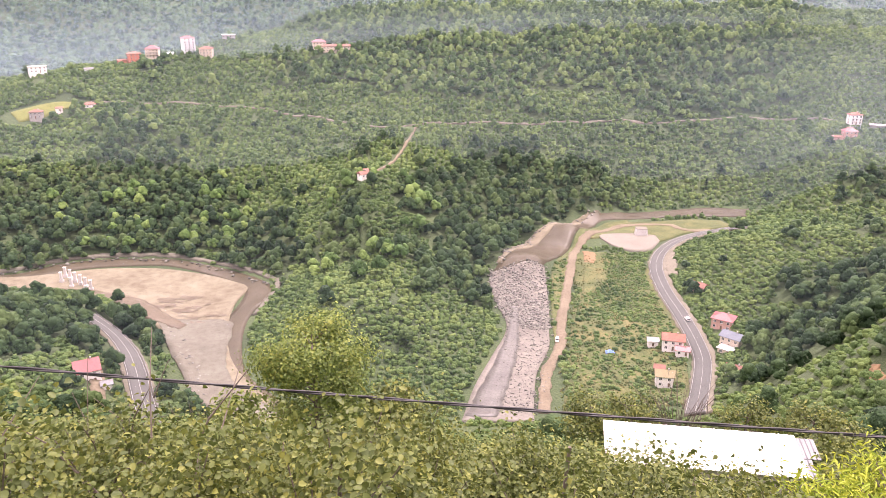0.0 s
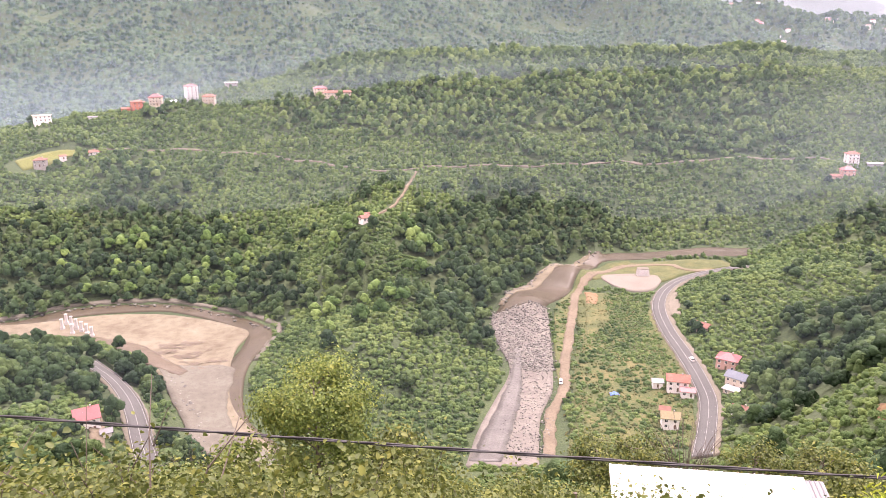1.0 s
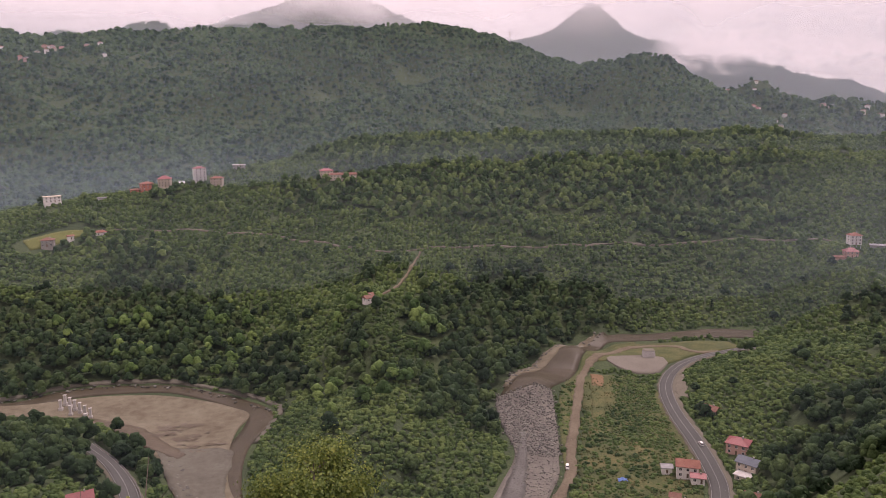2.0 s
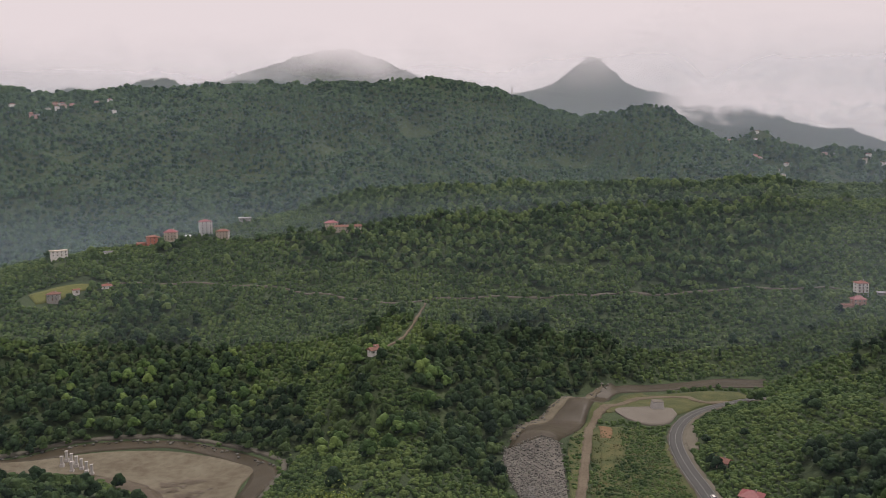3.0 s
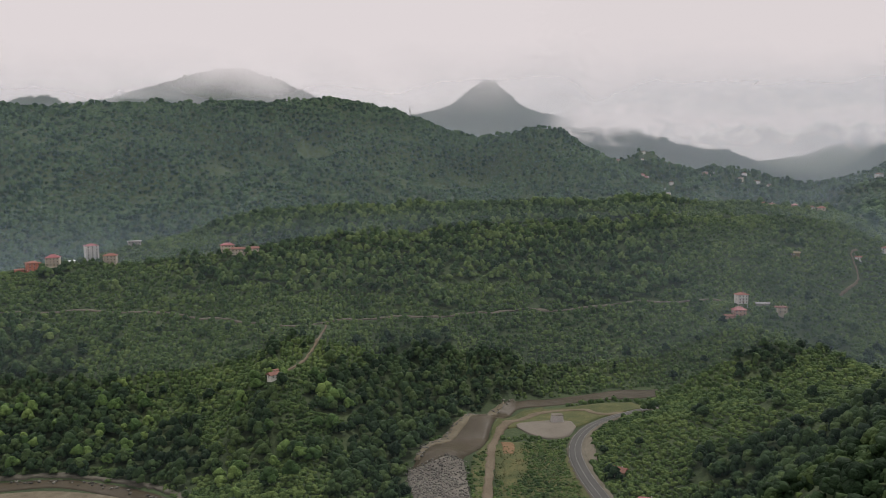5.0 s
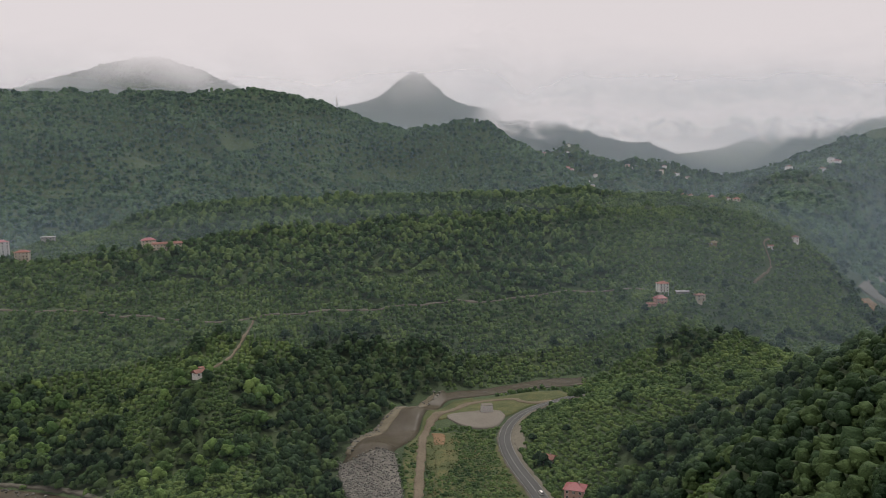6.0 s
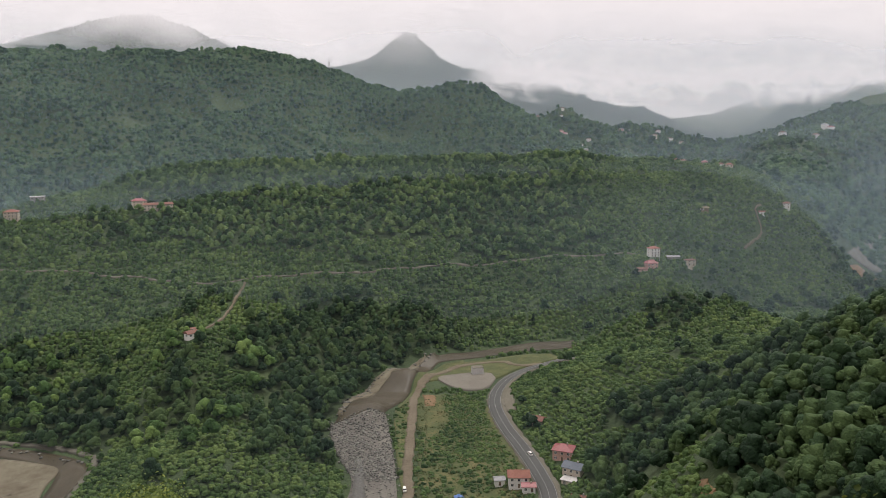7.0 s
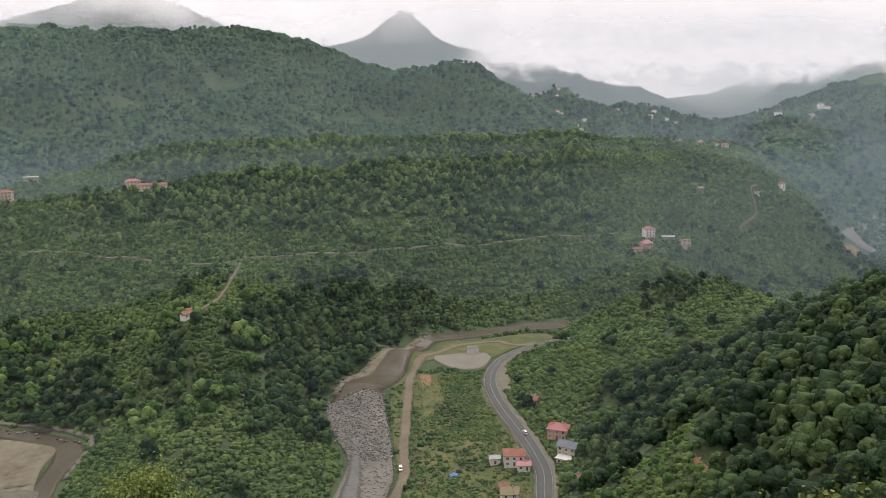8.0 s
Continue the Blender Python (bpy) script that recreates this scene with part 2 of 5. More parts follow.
# ---------------- land ----------------
# lines of the land, in metres: (x, y, height)
LAND = {
    "slope_below": [(0, 0, 183.2), (0, 6, 178), (0, 12, 174.2), (0, 25, 166), (0, 50, 150), (0, 120, 105), (0, 200, 54), (0, 270, 8)],
    "slope_west": [(-15, 0, 183), (-30, 25, 167), (-50, 60, 145), (-80, 120, 105), (-100, 190, 56), (-120, 250, 22)],
    "slope_east": [(15, 0, 183), (25, 22, 165.5), (45, 60, 140), (75, 120, 98), (100, 190, 54), (105, 250, 18)],
    "hill_behind": [(-400, 0, 180), (-150, 0, 186), (-80, -60, 215), (0, -30, 197), (0, -150, 250), (0, -500, 330), (150, 0, 186), (400, 0, 190), (900, 0, 230)],
    "outer_land": [(0, -4500, 350), (-3000, -3000, 350), (3000, -3000, 350), (-4500, 0, 300), (4500, 0, 300), (-3300, 3300, 300), (3200, 3200, 250), (0, 4500, 300), (-1500, 4200, 350), (1700, 4200, 250)],
    "left_far_bank": [(-288, 460, 0), (-276, 481, 0), (-255, 494, 0), (-211, 499, 0), (-168, 489, 0), (-129, 470, 0), (-110, 452, 0)],
    "left_near_bank": [(-300, 440, 0), (-221, 441, 0), (-183, 415, 0), (-153, 377, 0), (-125, 328, 0), (-105, 300, 0), (-60, 284, 0)],
    "left_spur_bank": [(-116, 419, 0), (-112, 384, 0), (-101, 351, 0), (-90, 322, 0), (-60, 305, 0), (-20, 303, 0)],
    "right_west_bank": [(260, 622, 0), (190, 622, 0), (160, 616, 0), (128, 600, 0), (97, 578, 0), (61, 533, 0), (31, 470, 0), (33, 419, 0), (34, 377, 0), (24, 351, 0), (12, 307, 0)],
    "right_east_bank": [(235, 599, 0), (185, 603, 0), (151, 596, 0), (120, 578, 0), (91, 527, 1), (68, 475, 1), (62, 407, 1), (56, 364, 1), (46, 339, 0), (40, 300, 0)],
    "terrace": [(200, 585, 3), (170, 560, 3), (130, 550, 3), (112, 500, 3), (105, 450, 3), (95, 390, 3), (80, 330, 3)],
    "terrace_edge": [(205, 551, 4), (181, 536, 4.5), (149, 495, 5), (139, 468, 5), (136, 434, 5), (135, 396, 5), (134, 367, 5), (130, 342, 5), (120, 314, 5)],
    "left_road_bench": [(-169, 353, 15), (-154, 334, 15), (-142, 314, 15), (-133, 296, 15), (-122, 275, 15)],
    "left_hill": [(-212, 350, 28), (-222, 385, 20), (-190, 385, 14), (-172, 368, 12), (-140, 330, 11), (-260, 300, 60), (-170, 285, 32), (-205, 240, 60), (-145, 268, 20), (-320, 350, 50)],
    "spur": [(-38, 303, 3), (-42, 368, 26), (-38, 405, 27), (-33, 450, 31), (-45, 505, 36), (-58, 552, 47.7), (-42, 600, 50), (-24, 690, 58)],
    "contour_bench": [(-324, 705, 78), (-279, 723, 76.5), (-234, 733, 73.5), (-192, 735, 70.5), (-153, 729, 65.5), (-120, 720, 62.5), (-85, 694, 59), (-48, 685, 59), (8, 705, 60), (60, 702, 60), (114, 711, 60), (146, 714, 60), (235, 721, 60), (330, 716, 60), (372, 708, 60)],
    "spur_flanks": [(-120, 610, 28), (-108, 540, 18), (-98, 480, 9), (5, 450, 8), (8, 520, 16), (18, 580, 22), (25, 640, 33)],
    "shore_woods": [(-230, 560, 18), (-150, 560, 14), (-330, 520, 14), (70, 590, 20), (160, 660, 22), (60, 480, 14)],
    "village_shelf": [(-388, 745, 101.5), (-352, 774, 99), (-319, 809, 105.5), (-302, 816, 109.5), (-271, 837, 113), (-251, 833, 108), (-241, 888, 121.5), (-134, 850, 116.5), (-108, 843, 112.5)],
    "low_shelf": [(-357, 671, 71.5), (-420, 640, 66)],
    "east_farms": [(370, 686, 61.5), (362, 675, 52.5), (406, 678, 56.5), (392, 690, 58.5), (474, 765, 97.5), (603, 797, 98.5), (330, 655, 42), (420, 620, 30)],
    "zigzag": [(513, 739, 57), (541, 757, 77), (558, 781, 99)],
    "middle_crest": [(-458, 832, 80), (-383, 869, 88), (-298, 902, 104), (-238, 930, 120), (-190, 961, 132), (-108, 994, 150), (2, 1000, 151), (113, 994, 153), (192, 981, 154), (287, 979, 151), (366, 974, 156), (436, 966, 149), (504, 955, 150), (553, 951, 142), (625, 941, 138), (680, 960, 130), (730, 1020, 128), (775, 1110, 132)],
    "valley_behind": [(-700, 1150, 30), (-300, 1250, 45), (0, 1300, 60), (300, 1280, 70), (550, 1230, 60), (720, 1100, 30)],
    "far_ridge": [(-1300, 1600, 330), (-993, 1851, 350), (-750, 1908, 360), (-599, 1908, 371), (-430, 1953, 383), (-264, 1982, 394), (-120, 1996, 392), (-40, 2000, 409), (25, 2000, 391), (145, 2045, 371), (225, 2088, 347), (300, 2070, 310)],
    "far_gap": [(-300, 2400, 330), (150, 2450, 300), (330, 1850, 165), (300, 1600, 100), (640, 2050, 170), (620, 1900, 200)],
    "left_peak": [(-868, 2767, 468), (-698, 2815, 530), (-500, 2857, 594), (-378, 2875, 612), (-215, 2892, 553), (-90, 2899, 488), (100, 2890, 430)],
    "middle_peak": [(320, 2782, 418), (400, 2770, 470), (455, 2762, 512), (501, 2755, 566), (548, 2746, 522), (590, 2738, 480), (637, 2727, 430), (768, 2692, 350)],
    "knoll": [(379, 1862, 280), (432, 1850, 312), (483, 1838, 320), (534, 1823, 302), (568, 1761, 250), (615, 1638, 195), (640, 1450, 110)],
    "right_ridge": [(751, 2384, 374), (895, 2388, 342), (1022, 2391, 300), (1112, 2350, 266), (1196, 2308, 262), (1229, 2177, 194)],
    "east_peaks": [(1560, 2330, 170), (1680, 2330, 235), (1790, 2330, 300), (1880, 2325, 270), (1980, 2320, 330), (2120, 2260, 350)],
    "right_gap": [(900, 1750, 60), (1300, 2000, 70), (1700, 2500, 90), (800, 1400, 40)],
    "end_ridge": [(1800, 3066, 190), (1930, 3006, 270), (2100, 2906, 345), (2264, 2799, 330), (2444, 2700, 359)],
    "east_slope": [(650, 815, 76), (690, 850, 72), (740, 930, 92), (800, 1010, 118), (900, 1080, 120)],
    "east_knoll": [(765, 1215, 120), (785, 1212, 140), (810, 1207, 168), (862, 1203, 180), (963, 1214, 182), (1124, 1208, 184), (1500, 1300, 220)],
    "far_river": [(420, 640, 9), (520, 670, 8), (637, 738, 6), (788, 854, 6), (883, 929, 6), (1100, 1050, 10)],
    "right_crest": [(183, 487, 12), (198, 481, 24), (228, 456, 37), (250, 422, 49), (272, 396, 60), (284, 362, 75), (283, 323, 90), (277, 289, 103), (310, 200, 150)],
    "right_back": [(260, 560, 6), (330, 540, 8), (400, 480, 12), (500, 400, 30)],
    "right_gully": [(175, 285, 52), (165, 310, 26), (150, 328, 9)],
    "right_front": [(150, 205, 92), (139, 222, 76), (133, 237, 58), (128, 256, 38), (122, 276, 17), (115, 298, 7)],
    "right_slope": [(152, 440, 7), (156, 427, 8), (152, 376, 8), (148, 350, 7), (200, 400, 32), (220, 330, 50)],
}
ctrl = []
for line in LAND.values():
    for (a, b) in zip(line, line[1:]):
        gap = math.hypot(b[0] - a[0], b[1] - a[1])
        steps = max(1, min(3, int(gap / 45))) if gap < 300 else 1
        for i in range(steps):
            k = i / steps
            ctrl.append([a[j] + (b[j] - a[j]) * k for j in range(3)])
    ctrl.append(list(line[-1]))
ctrl = np.array(ctrl, float)
CX, CZ = ctrl[:, :2] / 1000.0, ctrl[:, 2]
dist = np.linalg.norm(CX[:, None] - CX[None], axis=2)
system = np.zeros((len(CX) + 3, len(CX) + 3))
system[:len(CX), :len(CX)] = dist - np.eye(len(CX)) * 0.002
system[:len(CX), len(CX):] = np.column_stack([np.ones(len(CX)), CX])
system[len(CX):, :len(CX)] = system[:len(CX), len(CX):].T
WEIGHTS = np.linalg.solve(system, np.concatenate([CZ, np.zeros(3)]))


def swell(x, y, s, seed):
    """A sum of turned waves, between about -1 and 1, of wavelength s."""
    r = np.random.RandomState(seed)
    total = np.zeros_like(x)
    for k in range(9):
        a, ph, f = r.uniform(0, 6.28), r.uniform(0, 6.28), r.uniform(0.6, 1.7) * 6.28 / s
        total = total + np.sin((x * math.cos(a) + y * math.sin(a)) * f + ph + 1.5 * np.sin((x * math.sin(a) - y * math.cos(a)) * f * 0.6 + ph))
    return total / 4.0


RIDGES = [p[:2] for name in ("far_ridge", "knoll", "middle_crest", "right_ridge", "east_knoll") for p in LAND[name]]


def height(x, y):
    x, y = np.atleast_1d(np.asarray(x, float)), np.atleast_1d(np.asarray(y, float))
    out = np.empty(len(x))
    for i in range(0, len(x), 20000):
        p = np.column_stack([x[i:i + 20000], y[i:i + 20000]]) / 1000.0
        d = np.sqrt(((p[:, None] - CX[None]) ** 2).sum(axis=2))
        out[i:i + 20000] = d @ WEIGHTS[:-3] + WEIGHTS[-3] + p @ WEIGHTS[-2:]
    far = np.hypot(x, y)
    ridge = np.full(len(x), 1e9)
    for px, py in RIDGES:
        ridge = np.minimum(ridge, np.hypot(x - px, y - py))
    rough = np.clip((out - 8) / 25, 0, 1) * np.clip((far - 60) / 200, 0, 1)
    amp = np.where(far > 1150, 2.0, 1.0)
    return out + rough * amp * (2.2 * swell(x, y, 95, 3) + 1.0 * swell(x, y, 38, 4)) + np.clip((far - 1250) / 600, 0, 1) * np.clip((2700 - far) / 400, 0, 1) * np.clip(ridge / 260, 0.12, 1) * rough * (34 * swell(x, y, 360, 5) - 30 * np.abs(swell(x, y, 190, 6)) + 9)


def solid(name, V, F, mats, parent=None, smooth=False):
    """One mesh object from arrays of corners and faces, all faces of one size."""
    V, F = np.asarray(V, np.float32), np.asarray(F, np.int32)
    me = bpy.data.meshes.new(name)
    me.vertices.add(len(V))
    me.vertices.foreach_set("co", V.ravel())
    me.loops.add(F.size)
    me.loops.foreach_set("vertex_index", F.ravel())
    me.polygons.add(len(F))
    me.polygons.foreach_set("loop_start", np.arange(0, F.size, F.shape[1], dtype=np.int32))
    me.update(calc_edges=True)
    if smooth:
        me.polygons.foreach_set("use_smooth", np.ones(len(F), bool))
    me.materials.append(mats)
    ob = new(name, me)
    ob.parent = parent
    return ob


angles = np.radians(np.concatenate([np.arange(-48, 60, 0.36), np.arange(60, 312, 4.0)]))
radii = [0.02]
while radii[-1] < 4700:
    radii.append(radii[-1] * 1.021 + 0.05)
radii = np.array(radii)
gx = np.outer(radii, np.sin(angles)).ravel()
gy = np.outer(radii, np.cos(angles)).ravel()
gz = height(gx, gy)
na, nr = len(angles), len(radii)
V = np.column_stack([gx, gy, gz])
idx = np.arange(na * nr).reshape(nr, na)
nxt = np.roll(idx, -1, axis=1)
F = np.stack([idx[:-1], idx[1:], nxt[1:], nxt[:-1]], axis=-1).reshape(-1, 4)
ground = tagged(solid("ground", V, F[:, ::-1], M["ground"], smooth=True), "green overgrown valley land with hills and far ridges", "ground", kind="structure")

from mathutils.bvhtree import BVHTree
tree_of_land = BVHTree.FromPolygons([tuple(v) for v in V.tolist()], [tuple(f) for f in F.tolist()])


def on_land(x, y, lift=0.0):
    hit = tree_of_land.ray_cast(Vector((x, y, 2000)), Vector((0, 0, -1)))[0]
    return (hit.z if hit else 0.0) + lift


def curve_through(points, n):
    """n places evenly along a smooth line through the points."""
    p = np.array(points, float)
    q = np.vstack([2 * p[0] - p[1], p, 2 * p[-1] - p[-2]])
    fine = []
    for i in range(1, len(q) - 2):
        for t in np.linspace(0, 1, 12, endpoint=False):
            a, b, c, d = q[i - 1], q[i], q[i + 1], q[i + 2]
            fine.append(0.5 * ((2 * b) + (c - a) * t + (2 * a - 5 * b + 4 * c - d) * t * t + (3 * b - a - 3 * c + d) * t ** 3))
    fine.append(q[-2])
    fine = np.array(fine)
    s = np.concatenate([[0], np.cumsum(np.linalg.norm(np.diff(fine, axis=0), axis=1))])
    u = np.linspace(0, s[-1], n)
    return np.column_stack([np.interp(u, s, fine[:, k]) for k in range(fine.shape[1])])


def strip(name, left, right, lift, mat, n=80, m=10, level=None, parent=None, ragged=0.0):
    """A sheet on the land between two lines; level: its own fixed height."""
    a, b = curve_through(left, n), curve_through(right, n)
    r = np.random.RandomState(len(name))
    verts, faces = [], []
    for i in range(n):
        for j in range(m):
            k = j / (m - 1)
            p = a[i] * (1 - k) + b[i] * k
            if ragged and j in (0, m - 1):
                p = p + r.uniform(-ragged, ragged, 2)
            z = level if level is not None else on_land(p[0], p[1], lift)
            verts.append((p[0], p[1], z))
    o = len(verts)
    for i in range(n - 1):
        for j in range(m - 1):
            faces.append((i * m + j, i * m + j + 1, (i + 1) * m + j + 1, (i + 1) * m + j))
    # turned-down rim, so that the sheet has thickness
    rim = [i * m for i in range(n)] + [(n - 1) * m + j for j in range(1, m)] + [i * m + m - 1 for i in range(n - 2, -1, -1)] + [j for j in range(m - 2, 0, -1)]
    for v in rim:
        x, y, z = verts[v]
        verts.append((x, y, z - 1.5))
    for i in range(len(rim)):
        k = (i + 1) % len(rim)
        faces.append((rim[i], rim[k], o + k, o + i))
    return solid(name, verts, faces, mat, parent, smooth=False)


def ribbon(name, line, width, lift, mat, n=120, m=5, offset=0.0, parent=None, ragged=0.0):
    c = curve_through([p[:2] for p in line], n)
    d = np.gradient(c, axis=0)
    d /= np.linalg.norm(d, axis=1)[:, None]
    side = np.column_stack([d[:, 1], -d[:, 0]])
    return strip(name, c + side * (offset - width / 2), c + side * (offset + width / 2), lift, mat, n, m, None, parent, ragged)


# ---------------- rivers, tracks, roads ----------------
bar = strip("sandbar", [(-300, 462), (-276, 470), (-240, 484), (-200, 487), (-165, 478), (-138, 464), (-125, 452), (-127, 430), (-122, 395), (-108, 350), (-80, 310)],
            [(-310, 440), (-260, 446), (-221, 446), (-200, 432), (-183, 415), (-165, 394), (-153, 377), (-140, 352), (-125, 328), (-108, 303), (-70, 286)], 0.9, M["sand"], 110, 22)
tagged(bar, "pale dry sandbar in a river bend", "sandbar", kind="structure")

water_l = strip("river_water", [(-330, 468), (-290, 470), (-262, 492), (-228, 500), (-190, 500), (-150, 484), (-118, 462), (-106, 440), (-112, 405), (-108, 370), (-96, 335), (-70, 306)],
                [(-330, 455), (-285, 460), (-255, 482), (-225, 490), (-190, 491), (-152, 473), (-128, 452), (-124, 430), (-126, 400), (-122, 370), (-112, 335), (-84, 306)], 0.5, M["water"], 110, 6)
tagged(water_l, "shallow muddy brown river water along a bend", "river", kind="structure")
pool = strip("river_pool", [(-230, 446), (-207, 440), (-183, 431), (-164, 412), (-146, 395)], [(-226, 434), (-205, 428), (-184, 409), (-168, 397), (-148, 389)], 1.35, M["mud"], 40, 8, ragged=1.1)
tagged(pool, "brown puddle of still water on the sandbar", "pool", kind="structure")
q = np.random.RandomState(23)
dv, df = [], []
for k in range(34):  # ragged blots of wet mud strung across the bar
    t = q.uniform(0, 1)
    bx, by = -172 + 36 * t + q.normal() * 5, 438 - 30 * t + q.normal() * 6
    rad, o = q.uniform(0.8, 3.4), len(dv)
    dv.append((bx, by, on_land(bx, by, 1.12 + 0.004 * k)))
    for i in range(14):
        a, g = 6.2832 * i / 14, rad * q.uniform(0.45, 1.35)
        dv.append((bx + 1.7 * g * math.cos(a), by + g * math.sin(a), on_land(bx, by, 1.12 + 0.004 * k) - 0.06))
        df.append((o, o + 1 + i, o + 1 + (i + 1) % 14))
damp = solid("damp_sand", dv, df, M["mud"])
tagged(damp, "damp brown patch with debris on the sandbar", "sand", kind="structure")
shore = ribbon("shore_gravel", [(-310, 470), (-292, 475), (-262, 497), (-228, 505), (-190, 504.5), (-150, 489), (-115, 466), (-105, 446), (-109, 405)], 3.2, 1.2, M["silt"], 110, 4, ragged=0.9)
tagged(shore, "pale gravel shelf along the foot of the wooded bank", "shore", kind="structure")
bed_l = strip("gravel_bed", [(-168, 402), (-145, 404), (-121, 398), (-112, 352), (-93, 317), (-60, 295)], [(-160, 392), (-150, 372), (-140, 352), (-126, 330), (-110, 305), (-70, 286)], 1.15, M["silt"], 50, 10, ragged=0.8)
tagged(bed_l, "flat tan silt and gravel river bed", "river bed", kind="structure")
bed_r = strip("boulder_bed", [(31, 472), (30, 450), (33, 419), (36, 395), (33, 377), (24, 351), (14, 320), (8, 290)], [(68, 478), (66, 450), (62, 407), (59, 385), (56, 364), (47, 339), (43, 315), (40, 290)], 0.7, M["wet"], 80, 14)
tagged(bed_r, "grey stony river bed with shallow water", "river bed", kind="structure")
flow = strip("river_stream", [(42, 420), (38, 395), (33, 372), (25, 345), (17, 320), (10, 295)], [(45, 420), (43, 395), (41, 372), (36, 345), (30, 320), (24, 295)], 1.0, M["wet_dark"], 40, 4, ragged=0.7)
tagged(flow, "narrow stream between gravel banks", "river", kind="structure")
water_r = strip("river_water", [(262, 621), (225, 621), (190, 619), (160, 613), (128, 597), (97, 574), (63, 530), (33, 472)], [(258, 606), (225, 604), (185, 604), (151, 597), (122, 579), (98, 535), (84, 505), (66, 477)], 0.6, M["water"], 90, 8)
tagged(water_r, "muddy brown river water above a stone weir", "river", kind="structure")
shoal = strip("sandbar", [(118, 592), (97, 575), (76, 552), (62, 533), (46, 505), (36, 482)], [(117, 588), (101, 568), (86, 552), (71, 530), (53, 505), (39, 480)], 1.0, M["sand"], 40, 5, ragged=1.0)
tagged(shoal, "narrow pale sand strip along the river bank", "sandbar", kind="structure")
berm = strip("grass_bank", [(150, 594), (125, 577), (104, 545), (90, 515), (74, 480), (68, 440), (63, 405), (60, 370)], [(150, 586), (130, 570), (112, 548), (96, 515), (84, 470), (80, 440), (70, 400), (64, 370)], 0.7, M["grass"], 60, 6)
tagged(berm, "rough grassy river bank", "grass", kind="structure")
field = strip("terrace_grass", [(92, 512), (88, 480), (84, 450), (76, 410), (68, 370), (62, 340), (54, 300)], [(128, 505), (136, 470), (132, 434), (130, 396), (128, 367), (122, 342), (112, 300)], 0.5, M["grass"], 80, 16)
tagged(field, "rough dry grass between hazel bushes", "grass", kind="structure")
cut = strip("bare_soil", [(100, 512), (98, 500), (97, 490)], [(107, 508), (106, 498), (103, 488)], 0.85, M["red_soil"], 24, 5, ragged=0.8)
tagged(cut, "patch of bare orange earth beside the track", "soil", kind="structure")
strip_l = strip("dry_verge", [(96, 490), (92, 470), (88, 445), (82, 420)], [(104, 488), (102, 468), (96, 445), (87, 420)], 0.8, M["grass"], 24, 5, ragged=0.9)
tagged(strip_l, "dry bare verge with thin grass beside the track", "verge", kind="structure")
bankcut = strip("bare_bank", [(158, 508), (150, 494), (147, 476), (144, 455)], [(163, 504), (158, 490), (155, 474), (150, 455)], 1.0, M["verge"], 24, 6, ragged=0.8)
tagged(bankcut, "dry yellowish cutting beside the road", "bank", kind="structure")
TRACK = [(205, 556), (190, 557), (183, 566), (180, 576), (165, 582), (150, 580), (136, 572), (113, 544), (94, 512), (86, 480), (80, 453), (74, 425), (68, 400), (62, 364), (52, 339), (46, 300)]
tagged(ribbon("dirt_track", TRACK, 5.6, 0.95, M["dirt"], 150, 5, ragged=0.7), "pale dirt track looping round a gravel yard", "track", kind="structure")
pad = strip("gravel_yard", [(116, 537), (122, 545), (135, 552), (150, 553), (160, 545)], [(116, 533), (124, 518), (134, 509), (147, 510), (159, 530)], 1.0, M["gravel_pad"], 30, 10)
tagged(pad, "pale gravel yard beside the river", "yard", kind="structure")
ROAD = [(240, 566), (205, 551), (181, 536), (163, 518), (149, 495), (140, 468), (136, 434), (135, 396), (133.5, 367), (130, 342), (120, 314), (108, 285)]
tagged(ribbon("road_verge", ROAD, 11.5, 1.0, M["verge"], 140, 5, ragged=0.8, offset=-0.8), "gravel verge along an asphalt road", "verge", kind="structure")
road = tagged(ribbon("road", ROAD, 8.6, 1.25, M["asphalt"], 160, 5), "grey two-lane asphalt road curving through the valley", "road", kind="structure")
for off in (-3.9, 3.9):
    ribbon("edge_line", ROAD, 0.16, 1.32, M["paint"], 160, 2, offset=off, parent=road)
ribbon("centre_line", ROAD, 0.14, 1.32, M["paint"], 160, 2, parent=road)
LROAD = [(-190, 372), (-169, 353), (-154, 334), (-142, 314), (-133, 296), (-122, 275), (-105, 245)]
tagged(ribbon("road_verge", LROAD, 12.0, 0.9, M["verge"], 80, 5, ragged=0.8), "gravel verge along an asphalt road", "verge", kind="structure")
lroad = tagged(ribbon("road", LROAD, 9.0, 1.2, M["asphalt"], 90, 5), "grey asphalt road with white edge lines", "road", kind="structure")
for off in (-4.0, 0.0, 4.0):
    ribbon("edge_line", LROAD, 0.18, 1.27, M["paint"], 90, 2, offset=off, parent=lroad)
DRIVE = [(-140, 275), (-146, 284), (-151, 296), (-156, 304)]
tagged(ribbon("driveway", DRIVE, 5.0, 1.0, M["dirt"], 30, 4, ragged=0.5), "steep dirt driveway up to a house", "track", kind="structure")
BENCH = [(-324, 705), (-279, 723), (-234, 733), (-192, 735), (-153, 729), (-120, 720), (-85, 694), (-48, 685), (-24, 697), (8, 706), (60, 702), (114, 711), (146, 714), (235, 721), (330, 716), (362, 709)]
tagged(ribbon("hillside_road", BENCH, 1.25, 1.0, M["verge"], 200, 4, ragged=0.8), "narrow dirt road cut along the hillside", "track", kind="structure")
PATH = [(-55, 560), (-50, 575), (-42, 595), (-33, 630), (-30, 655), (-25, 690)]
